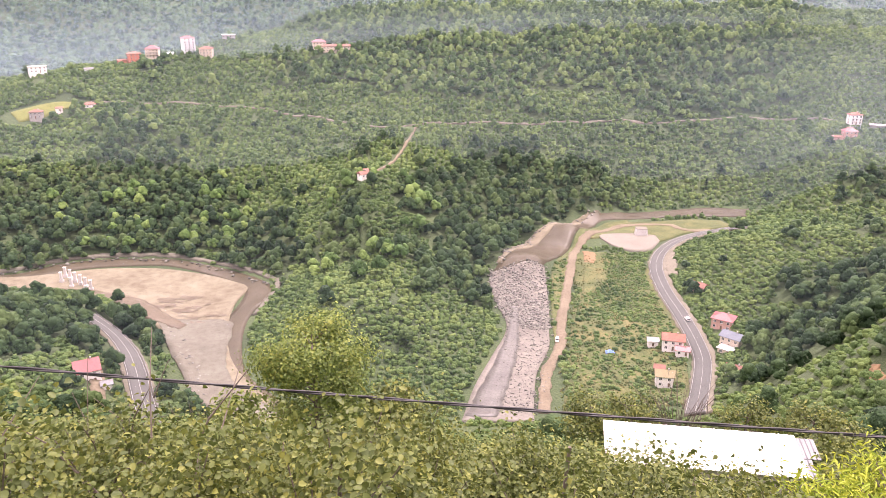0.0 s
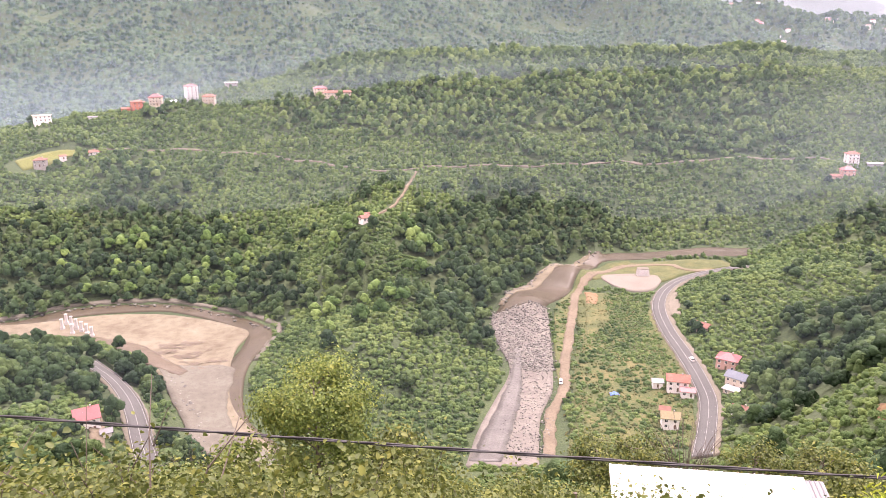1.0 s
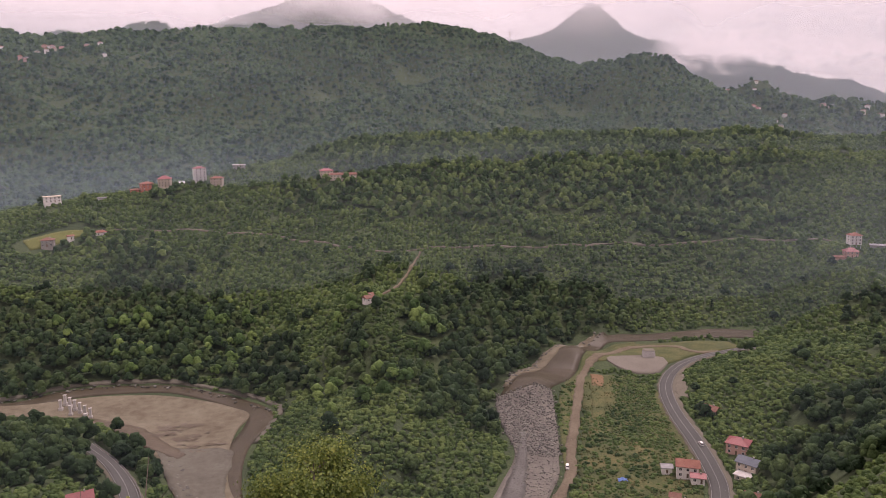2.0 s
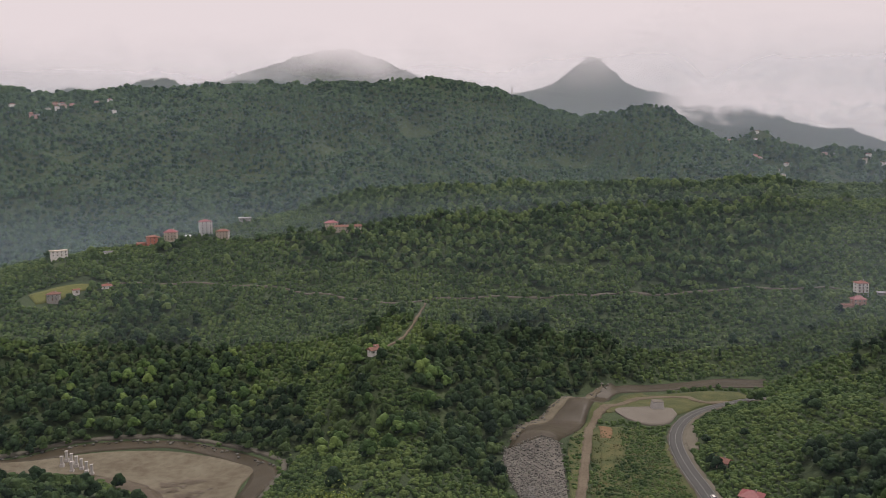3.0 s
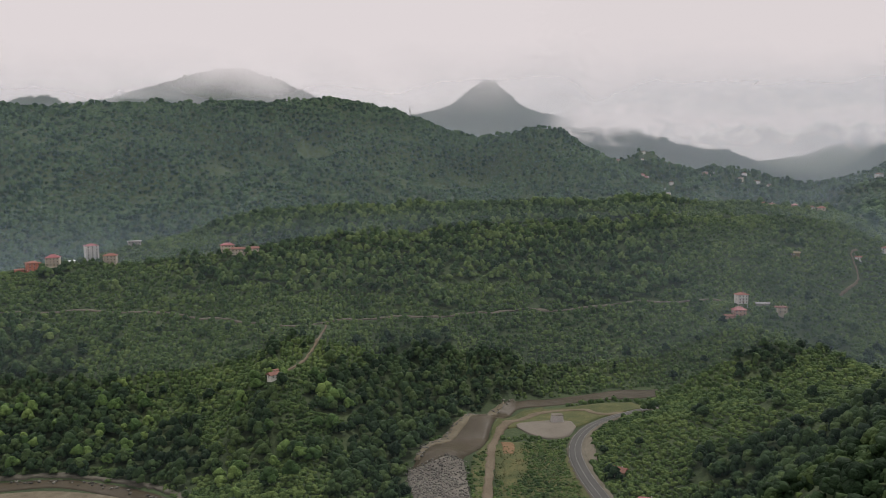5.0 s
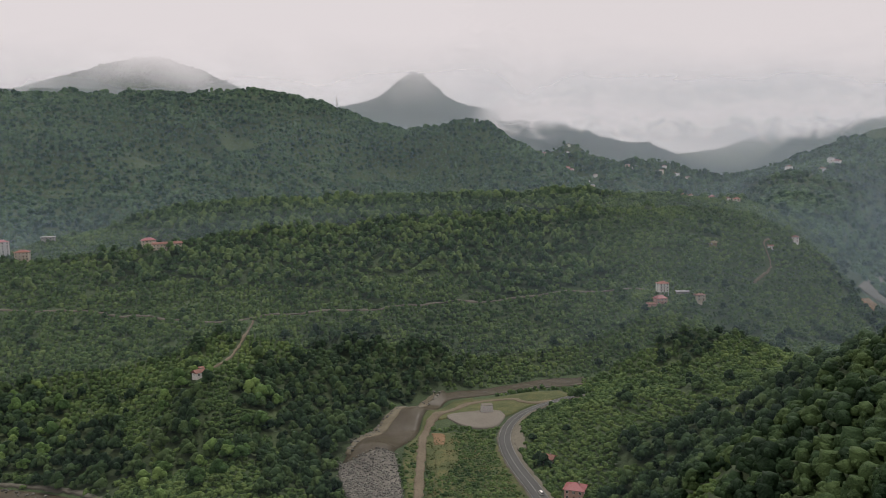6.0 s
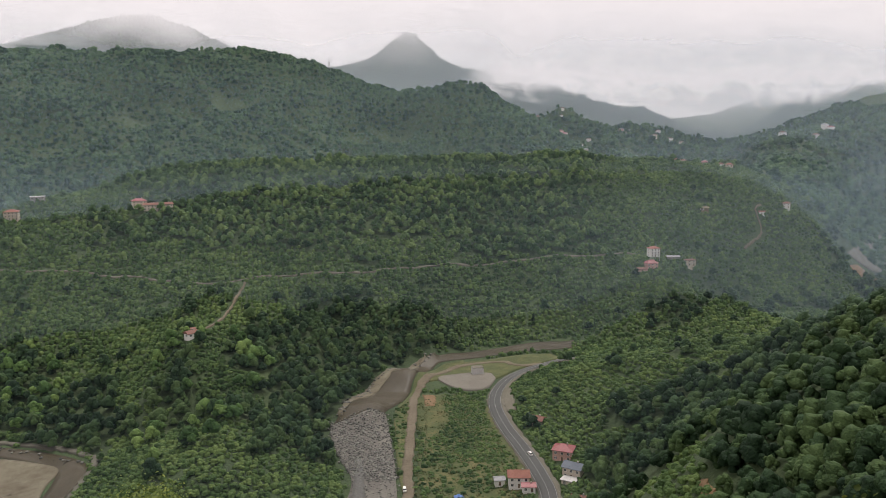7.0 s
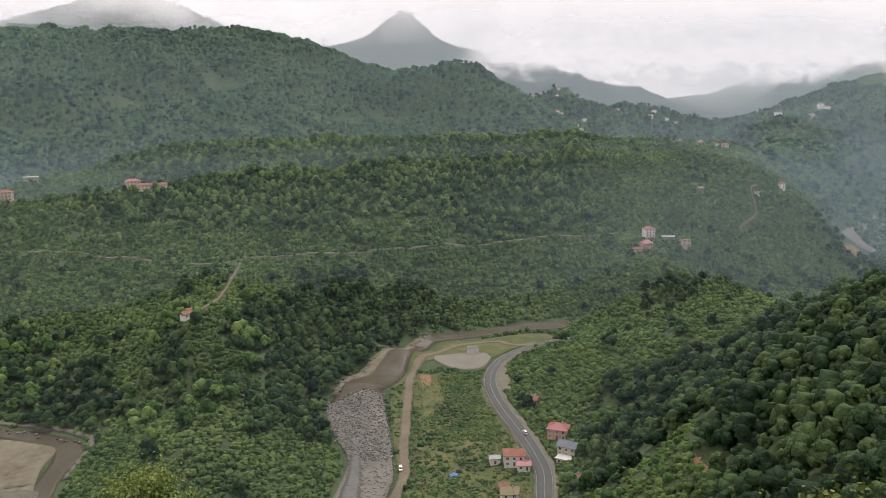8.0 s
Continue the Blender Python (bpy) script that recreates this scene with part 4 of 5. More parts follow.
for i, (hx, hy, hz, ww) in enumerate([(536, 937, 147, 8), (545, 935, 147, 6), (567, 919, 149, 7.5), (604, 919, 151, 9), (594, 925, 149, 7)]):
    house("house with a faded roof on the crest of the hill", hx, hy, hz, ww, 6.5, 1, [W, C, P, C, W][i], [RT, RBR, RR, RT, RBR][i], "hip", 10 * i - 20, rise=1.8)
# the houses on the valley floor
house("white two-storey house with an orange-red tiled roof", 119.5, 358, 5.2, 10.5, 7.5, 2, W, RT, "gable", 4, rise=2.6)
house("white porch with a red awning roof", 122.3, 350.3, 5.2, 6.5, 5, 1, W, RR, "gable", 4, rise=1.0)
house("small white shed with a pale sheet roof", 110.5, 363, 4.4, 5, 4.5, 1, W, M["zinc_old"], "gable", 10, rise=1.0, windows=False, category="shed", name="shed")
house("white two-storey house with an ochre roof", 105, 321, 4.4, 8, 6.5, 2, W, RY, "gable", 6, rise=2.2, sh=2.6)
house("small brown shed with a rusty roof", 106, 333, 4.4, 4.5, 4, 1, G, RBR, "gable", 0, rise=1.4, windows=False, category="shed", name="shed")
house("cream cottage with a faded tiled roof in the trees", 155, 428, 8.2, 8.5, 6.5, 1, C, RBR, "gable", -25, rise=2.0)
house("pink house with a broad rose-red hip roof", 152, 377, 7.5, 10.5, 9, 2, P, RR, "hip", -12, rise=2.6)
house("cream house with a blue-grey sheet roof", 149.5, 356, 6.5, 10, 8, 2, C, RB, "gable", -22, rise=2.2)
house("cream annex with a flat terrace", 144.5, 350, 5.4, 7, 5, 1, C, M["concrete"], "flat", -22)
house("white house with a dark brown roof", 138.5, 322, 4.5, 7.5, 7, 2, W, RBR, "gable", -8, rise=2.4, sh=2.4)
house("house with a crimson sheet roof above the road", -154, 294, 19.5, 9.5, 8, 2, W, RR, "gable", 2, rise=4.2)
house("small white outbuilding beside the red-roofed house", -145, 291, 18.5, 4, 4, 1, W, M["zinc_old"], "gable", 0, rise=0.8, windows=False, category="shed", name="shed")

# far hamlets, a house here and there on the mountain sides
q = np.random.RandomState(8)
for k in range(52):
    if k < 16:
        hx, hy = q.uniform(-1050, -780), q.uniform(1650, 1860)
    elif k < 34:
        hx, hy = q.uniform(800, 1250), q.uniform(1960, 2300)
    elif k < 46:
        hx, hy = q.uniform(860, 1400), q.uniform(1130, 1290)
    else:
        hx, hy = q.uniform(600, 780), q.uniform(1600, 1800)
    walls, tops = [W, W, C, P][q.randint(4)], [RT, RBR, RR, M["zinc_old"]][q.randint(4)]
    house("pale distant village house", hx, hy, on_land(hx, hy) + 3.0, q.uniform(8, 13), 8, q.randint(1, 3), walls, tops, "hip", q.uniform(-40, 40), rise=2.2, windows=False, foot=8.0)

# a block of masonry beside the yard, and bridge piers in the river
ab = tagged(new("stone_abutment"), "tapered grey masonry block beside a gravel yard", "abutment")
ab.location = (150, 549, 3.2)
bm = bmesh.new()
box(bm, -4.5, 4.5, -3.5, 3.5, -1.5, 5.2, 0.1)
for v in bm.verts:
    if v.co.z > 2:
        v.co.x *= 0.86
        v.co.y *= 0.86
part("masonry", bm, M["concrete"], ab)
part("cap", box(bmesh.new(), -4.1, 4.1, -3.2, 3.2, 5.21, 5.5, 0.05), M["gravel_pad"], ab)
first = None
for i in range(6):
    for side in (0, 1):
        if side and i in (1, 3, 4):
            continue
        px, py = -250 + 5.4 * i + 1.5 * side, 471 - 4.6 * i - 9.0 * side
        if first is None:
            first = tagged(new("bridge_pier"), "white concrete bridge pier standing in the river bed", "pier", "bridge piers")
            part("shaft", box(bmesh.new(), -0.75, 0.75, -0.75, 0.75, -1.5, 5.0, 0.1), M["concrete"], first)
            part("cap", box(bmesh.new(), -0.95, 0.95, -0.9, 0.9, 5.01, 5.5, 0.06), M["concrete"], first)
            part("footing", box(bmesh.new(), -1.2, 1.2, -1.2, 1.2, -1.8, 0.3, 0.08), M["concrete"], first)
            first.location = (px, py, 1.0)
        else:
            copy_thing(first, pose(px, py, 1.0, 0, 0, 3 * i))


r = np.random.RandomState(5)
hazel_shapes = [crown_shape([(-0.5, 0.2, 1.2, 1.5), (0.8, -0.4, 0.95, 1.3), (0.1, 0.9, 0.85, 1.2)], 6, 2, 0.3, 8, 0.34, i, 0.8) for i in range(6)]
hazel_plain = [crown_shape([(0, 0, 1.3, 1.95)], 6, 2, 0.3, 4, 0.55, 20 + i, 0.85) for i in range(6)]
wood_shapes, wood_plain, wood_fine = [], [], []
for i in range(6):
    q = np.random.RandomState(140 + i)
    lobes = [(0, 0, 6.6, 2.7)] + [(2.2 * math.cos(a), 2.2 * math.sin(a), q.uniform(3.6, 5.8), q.uniform(1.8, 2.6)) for a in np.arange(0, 6.2, 2.1) + i]
    mid = lobes + [(1.8 * math.cos(a), 1.8 * math.sin(a), q.uniform(5.2, 7.4), q.uniform(1.0, 1.5)) for a in np.arange(1, 7.0, 3.0) + i]
    more = lobes + [(2.5 * math.cos(a), 2.5 * math.sin(a), q.uniform(2.8, 7.0), q.uniform(0.9, 1.6)) for a in np.arange(1, 7.2, 1.05) + i]
    wood_fine.append(crown_shape(more, 6, 3, 0.28, 34, 0.3, 260 + i))
    wood_shapes.append(crown_shape(mid, 6, 3, 0.26, 9, 0.42, 60 + i))
    wood_plain.append(crown_shape(lobes, 6, 2, 0.2, 3, 0.8, 160 + i))
far_shapes = [crown_shape([(0, 0, 1.0, 5.2)], 5, 2, 0.25, 0, 1.6, 80 + i, 1.0) for i in range(8)]


def seen_side(x, y, r):
    """True on slopes that rise away from the viewpoint's side of the valley; few plants on the far sides."""
    d = np.hypot(x, y)
    return (height(x * 1.012, y * 1.012) - height(x, y) > -0.25 * d * 0.012) | (r.uniform(size=len(x)) < 0.3)


for name, near, far, gap, shapes, size in (("hazel_orchard", 95, 560, 3.25, hazel_shapes, 0.98), ("hazel_orchard", 560, 1135, 3.9, hazel_plain, 1.08)):
    hx_, hy_ = scatter(near, far, -34, 48, gap, 1 + near, 0.3)
    hz_ = height(hx_, hy_)
    k = open_ground(hx_, hy_) & ~woodland(hx_, hy_, hz_) & seen_side(hx_, hy_, r)
    k &= swell(hx_, hy_, 30, 21) + r.uniform(-0.6, 0.6, len(hx_)) < 1.15
    low = (hx_ > 66) & (hx_ < 132) & (hy_ > 290) & (hy_ < 512)
    k &= ~low | (r.uniform(size=len(hx_)) < 0.75)
    hs = r.uniform(0.6, 1.35, len(hx_)) * size * np.where(low, 0.8, 1.0)
    planted(name, shapes, np.column_stack([hx_, hy_, hz_ - 0.3, hs])[k], M["hazel"], "rows of green hazel bushes covering the hillsides", "bushes", 1, True)
tx, ty = scatter(290, 530, 5, 20, 2.5, 6)
k = inside(tx, ty, [(95, 500), (100, 480), (98, 450), (86, 420), (80, 400)], [(128, 506), (133, 470), (129, 434), (127, 400), (127, 385)]) & open_ground(tx, ty)
planted("hazel_orchard", hazel_shapes, np.column_stack([tx, ty, height(tx, ty) - 0.1, r.uniform(0.4, 0.7, len(tx))])[k], M["hazel"], "low green hazel bushes planted in rows on the terrace", "bushes", 4, True)
tx, ty = scatter(280, 540, 4, 22, 1.9, 7)
k = inside(tx, ty, [(80, 500), (76, 460), (70, 420), (62, 370), (58, 340), (54, 300)], [(131, 506), (136, 470), (131, 434), (130, 400), (128, 367), (112, 300)]) & clear_of(tx, ty, TRACK, 3.2) & clear_of(tx, ty, ROAD, 6.5) & (swell(tx, ty, 14, 31) > -0.1)
planted("tall_grass", hazel_plain, np.column_stack([tx, ty, height(tx, ty) + 0.2, r.uniform(0.16, 0.42, len(tx))])[k], M["grass"], "tufts of dry tall grass and weeds", "grass", 5)
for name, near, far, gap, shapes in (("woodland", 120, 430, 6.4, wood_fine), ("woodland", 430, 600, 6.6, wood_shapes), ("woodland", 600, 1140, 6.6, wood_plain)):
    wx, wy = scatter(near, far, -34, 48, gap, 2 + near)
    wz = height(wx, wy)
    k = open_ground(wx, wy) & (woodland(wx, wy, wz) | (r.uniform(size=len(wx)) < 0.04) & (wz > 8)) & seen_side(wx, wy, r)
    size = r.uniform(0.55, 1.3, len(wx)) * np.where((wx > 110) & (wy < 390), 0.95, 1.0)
    # same tree shapes in two tones: darker low or near, brighter higher up
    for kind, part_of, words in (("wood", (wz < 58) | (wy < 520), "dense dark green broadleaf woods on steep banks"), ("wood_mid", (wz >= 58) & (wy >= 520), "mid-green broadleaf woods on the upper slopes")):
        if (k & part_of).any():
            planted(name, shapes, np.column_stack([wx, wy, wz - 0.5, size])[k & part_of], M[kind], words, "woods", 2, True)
wx, wy = scatter(380, 640, -28, 10, 9.0, 17)
wz = height(wx, wy)
k = open_ground(wx, wy) & ((swell(wx, wy, 60, 33) > 0.35) & (wx > -85) & (wx < 0) & (wy > 400) & (wy < 580) | (swell(wx, wy, 50, 34) > 0.3) & (wx < -140) & (wy > 510))
planted("woodland", wood_shapes, np.column_stack([wx, wy, wz - 0.3, r.uniform(0.9, 1.35, len(wx))])[k], M["wood_light"], "light green broadleaf trees on the spur", "woods", 12, True)
for near, far, gap in ((1140, 2100, 8.6), (2100, 2950, 12.0)):
    fx, fy = scatter(near, far, -35, 47, gap, 3 + near)
    fz = height(fx, fy)
    k = height(fx * 1.008, fy * 1.008) - fz > -0.1 * np.hypot(fx, fy) * 0.008
    planted("far_woods", far_shapes, np.column_stack([fx, fy, fz - 0.5, r.uniform(0.7, 1.3, len(fx)) * gap / 8.6])[k], M["far"], "distant dark wooded mountain slopes", "woods", 3, True)

# boulders of the river bed
rock_shapes = []
for i in range(5):
    bm = bmesh.new()
    bmesh.ops.create_icosphere(bm, subdivisions=1, radius=0.55)
    for v in bm.verts:
        v.co *= random.uniform(0.7, 1.25)
        v.co.z *= 0.65
    bm.verts.ensure_lookup_table()
    bmesh.ops.triangulate(bm, faces=bm.faces[:])
    rock_shapes.append((np.array([v.co[:] for v in bm.verts]), np.array([[v.index for v in f.verts] for f in bm.faces])))
    bm.free()


def boulders(name, left, right, count, lo, hi, label, seed):
    q = np.random.RandomState(seed)
    a, b = curve_through(left, 100), curve_through(right, 100)
    i, u = q.randint(0, 100, count), q.uniform(0, 1, count)
    p = a[i] * (1 - u)[:, None] + b[i] * u[:, None] + q.uniform(-2, 2, (count, 2))
    z = np.array([on_land(*c) for c in p]) + 0.8
    return planted(name, rock_shapes, np.column_stack([p, z, q.uniform(lo, hi, count) ** 1.5]), M["stone"], label, "boulders", seed)


boulders("boulders", [(31, 474), (30, 450), (33, 419), (37, 395)], [(68, 478), (66, 450), (62, 407), (60, 385)], 2600, 0.45, 1.35, "grey boulders heaped in the river bed", 5)
boulders("boulders", [(36, 395), (33, 377), (30, 351), (22, 300)], [(60, 385), (57, 364), (52, 339), (44, 300)], 900, 0.35, 1.1, "scattered grey stones along the stream", 6)
boulders("boulders", [(-300, 468), (-255, 495), (-211, 501), (-168, 491), (-110, 456)], [(-300, 465), (-255, 492), (-211, 498), (-166, 488), (-112, 452)], 120, 0.5, 1.8, "pale rocks along the foot of the bank", 7)
boulders("boulders", [(-160, 392), (-135, 350), (-118, 310)], [(-150, 392), (-125, 350), (-100, 310)], 160, 0.5, 1.6, "scattered stones on the gravel bed", 8)
boulders("boulders", [(118, 594), (62, 535), (34, 480)], [(122, 590), (66, 533), (38, 478)], 150, 0.6, 1.8, "rocks along the river bank", 9)


# ---------------- mist and low cloud, as upright sheets ---
def mist_bank(name, x0, x1, y, bend, z0, z1, mat, label):
    n = 60
    xs = np.linspace(x0, x1, n)
    ys = y - bend * ((xs - (x0 + x1) / 2) / (x1 - x0) * 2) ** 2 + 12 * np.sin(xs / 170.0)
    V = np.vstack([np.column_stack([xs, ys, np.full(n, z0)]), np.column_stack([xs, ys + 40, np.full(n, z1)])])
    F = np.array([(i, i + 1, n + i + 1, n + i) for i in range(n - 1)])
    return tagged(solid(name, V, F, mat, smooth=True), label, "mist", kind="structure")


# upright see-through sheets; aerial haze is put into their tint and thickness
mist_bank("haze_sheet", -330, 420, 285, 60, -20, 180, mist_material("mist_low", 0.03, None, (60, 170), 160), "thin haze over the valley floor")
mist_bank("haze_sheet", 60, 1250, 620, 60, -20, 184, mist_material("mist_east", 0.105, None, (120, 182), 260, across=(60, 460)), "pale haze over the eastern side of the valley")
mist_bank("haze_sheet", -800, 1000, 640, 150, -20, 184, mist_material("mist_valley", 0.07, None, (100, 182), 300), "thin haze over the valley")
mist_bank("haze_sheet", -1000, 1300, 840, 200, -20, 184, mist_material("mist_hill", 0.19, None, (110, 182), 300), "thin haze over the hillside")
mist_bank("haze_sheet", -1400, 1650, 1120, 200, -20, 420, mist_material("mist_gap_east", 0.14, None, (220, 410), 350, across=(250, 950), body_colour=(0.60, 0.73, 0.84)), "pale blue haze before the eastern hills")
mist_bank("haze_sheet", -1500, 1700, 1210, 250, -20, 420, mist_material("mist_gap", 0.16, None, (250, 410), 400), "blue-grey haze before the far mountain")
mist_bank("haze_sheet", -2600, 3000, 2190, 250, -20, 900, mist_material("mist_far", 0.52, None, (330, 600), 400, body_colour=(0.74, 0.81, 0.87)), "blue-grey haze before the highest peaks")
# these sheets emit the brightness that sky-lit cloud would show
mist_bank("backdrop_wisp", -2600, 3000, 2110, 200, 150, 900, mist_material("cloud_wisps", 0.85, (270, 350), (325, 440), 85, glow=0.94, across=(540, 660), rag=2.2), "torn wisps of cloud clinging to the wooded ridges")
mist_bank("backdrop_cloud", -2600, 3400, 2345, 150, 100, 1300, mist_material("cloud_ridge", 0.96, (295, 400), (700, 1280), 130, glow=0.94, across=(540, 800), rag=1.5), "low grey cloud drifting over the eastern ridge")
mist_bank("backdrop_cloud", -2600, 3600, 2640, 30, 60, 1300, mist_material("cloud_end", 0.95, (190, 360), (700, 1250), 200, glow=0.94, across=(1250, 1700)), "low cloud filling the end of the valley")
mist_bank("backdrop_cloud", -2600, 3400, 2530, 100, 200, 1500, mist_material("cloud_tops", 0.985, (385, 610), (1000, 1480), 230, glow=0.96), "low grey cloud hiding the mountain tops")


# ---------------- the slope in front of the camera ----------------
def leaf_mesh(name, centres, normals, length, width, mat, parent, r, droop=0.25):
    """Folded, pointed leaves, each of its own turn, in one mesh."""
    n = len(centres)
    nrm = normals / np.linalg.norm(normals, axis=1)[:, None]
    u = np.cross(nrm, r.normal(size=(n, 3)))
    u /= np.linalg.norm(u, axis=1)[:, None]
    w = np.cross(nrm, u)
    s = r.uniform(0.6, 1.3, (n, 1))
    L, Wd = length * s, width * s
    tip = centres + u * L * 0.55 - nrm * L * droop
    base = centres - u * L * 0.45
    low, high = centres - u * L * 0.2, centres + u * L * 0.22 - nrm * L * droop * 0.3
    fold = nrm * Wd * 0.14
    V = np.stack([base, low + w * Wd * 0.42 + fold, high + w * Wd * 0.44 + fold, tip, high - w * Wd * 0.44 + fold, low - w * Wd * 0.42 + fold], axis=1).reshape(-1, 3)
    F = (np.array([[0, 1, 2], [0, 2, 3], [0, 3, 4], [0, 4, 5]])[None] + (np.arange(n) * 6)[:, None, None]).reshape(-1, 3)
    ob = solid(name, V, F, mat, parent)
    ob["kind"] = "stuff"
    return ob


def stem(bm, points, r0, r1, sides=6):
    p = np.array(points, float)
    rings = []
    for i, c in enumerate(p):
        d = p[min(i + 1, len(p) - 1)] - p[max(i - 1, 0)]
        d /= np.linalg.norm(d) + 1e-9
        u = np.cross(d, [0.3, 0.9, 0.1])
        u /= np.linalg.norm(u)
        w = np.cross(d, u)
        k = r0 + (r1 - r0) * i / (len(p) - 1)
        rings.append([bm.verts.new(c + (u * math.cos(t) + w * math.sin(t)) * k) for t in np.linspace(0, 6.283, sides, endpoint=False)])
    for a, b in zip(rings, rings[1:]):
        for i in range(sides):
            j = (i + 1) % sides
            bm.faces.new((a[i], a[j], b[j], b[i]))
    bm.faces.new(rings[-1])
    bm.faces.new(rings[0][::-1])


def hazel_bush(seed, leaves, length):
    r = np.random.RandomState(seed)
    ob = tagged(new("hazel_bush"), "leafy green hazel bush on the steep slope", "bush", "hazel bushes on the slope")
    centres, normals = [], []
    for k in range(8):
        a, reach = r.uniform(0, 6.28), r.uniform(0.5, 1.7)
        top = np.array([math.cos(a) * reach, math.sin(a) * reach, r.uniform(1.9, 3.3) - 0.35 * reach])
        bend = np.array([math.cos(a) * reach * 0.35, math.sin(a) * reach * 0.35, top[2] * 0.6])
        pts = [np.array([0.1 * math.cos(a), 0.1 * math.sin(a), -0.6]), bend * 0.5 + [0, 0, 0.1], bend, top]
        bm = bmesh.new()
        stem(bm, pts, 0.03, 0.008, 5)
        part("stem", bm, M["bark"], ob)
        m = leaves // 8
        t = r.uniform(0.25, 1.05, m) ** 0.7
        along = np.array([bend * (1 - x) + top * x for x in t])
        spread = r.normal(size=(m, 3)) * np.array([0.33, 0.33, 0.28])
        centres.append(along + spread)
        normals.append(np.column_stack([spread[:, 0] * 0.7 + along[:, 0] * 0.25, spread[:, 1] * 0.7 + along[:, 1] * 0.25 - 0.25, np.full(m, 0.6)]) + r.normal(size=(m, 3)) * 0.36)
    leaf_mesh("foliage", np.vstack(centres), np.vstack(normals), length, length * 0.85, M["near"], ob, r)
    return ob


bushes = [hazel_bush(300 + i, 1900, 0.098) for i in range(4)]
r = np.random.RandomState(77)
used = set()


def plant(kind, x, y, size, turn):
    m = pose(x, y, on_land(x, y) - 0.1, 0, 0, turn) @ Matrix.Diagonal((size, size, size * r.uniform(0.9, 1.1), 1))
    if kind in used:
        copy_thing(bushes[kind], m)
    else:
        bushes[kind].matrix_world = m
        used.add(kind)


def leafy_clump(seed, leaves, length):
    """A bush farther down: leaves alone, as corners and faces."""
    q = np.random.RandomState(seed)
    d = q.normal(size=(leaves, 3))
    d[:, 2] = np.abs(d[:, 2])
    d /= np.linalg.norm(d, axis=1)[:, None]
    c = d * q.uniform(0.55, 1.05, (leaves, 1)) * [1.6, 1.6, 2.1] + [0, 0, 0.7] + q.normal(size=(leaves, 3)) * 0.15
    n = d + q.normal(size=(leaves, 3)) * 0.4 + [0, 0, 0.4]
    n /= np.linalg.norm(n, axis=1)[:, None]
    u = np.cross(n, q.normal(size=(leaves, 3)))
    u /= np.linalg.norm(u, axis=1)[:, None]
    w, s = np.cross(n, u), length * q.uniform(0.6, 1.3, (leaves, 1))
    V = np.stack([c - u * s * 0.5, c + w * s * 0.4 + n * s * 0.08, c + u * s * 0.5 - n * s * 0.12, c - w * s * 0.4 + n * s * 0.08], axis=1).reshape(-1, 3)
    F = (np.array([[0, 1, 2], [0, 2, 3]])[None] + (np.arange(leaves) * 4)[:, None, None]).reshape(-1, 3)
    return V, F


thicket, lower = [], []
rowy = 6.5
while rowy < 96:
    gap = 1.9 if rowy < 24 else 2.3 + (rowy - 24) * 0.03
    half = rowy * 0.64 + 1.5
    for x in np.arange(-half, half * 1.4 + 0.1, gap):
        px, py = x + r.uniform(-0.5, 0.5) * gap, rowy + r.uniform(-0.5, 0.5) * gap
        if abs(px - 16.5) < 8.2 and 35.5 < py < 47.5 or math.hypot(px + 8, py - 41) < 2.0:
            continue
        shade = 0.22 < px / py < 0.62 and 5.0 < py < 42
        size = r.uniform(0.8, 1.12) * (0.9 if py < 9 else 1.0)
        if shade:  # kept low in front of the barn
            size = min(size, (185 - (0.655 if px / py < 0.37 else 0.675) * math.hypot(px, py) - on_land(px, py)) / 2.6)
            if size < 0.3:
                continue
        if math.hypot(px - 7.2, py - 10.6) < 2.0:
            continue
        if 0.6 < px / py < 0.85 and py < 10.5:
            size *= 0.6
        if py < 15.5:
            plant(r.randint(0, 4), px, py, size, r.uniform(0, 360))
        else:
            (thicket if py < 45 else lower).append((px, py, on_land(px, py) - 0.2, size * (1.0 if py < 40 else 1.15)))
    rowy += gap * 0.95
planted("hazel_thicket", [leafy_clump(500 + i, 420, 0.15) for i in range(4)], np.array(thicket), M["near"], "green hazel thicket running down the slope", "bushes", 9)
planted("hazel_thicket", [leafy_clump(520 + i, 150, 0.3) for i in range(4)], np.array(lower), M["hazel"], "green hazel thicket on the lower slope", "bushes", 10)


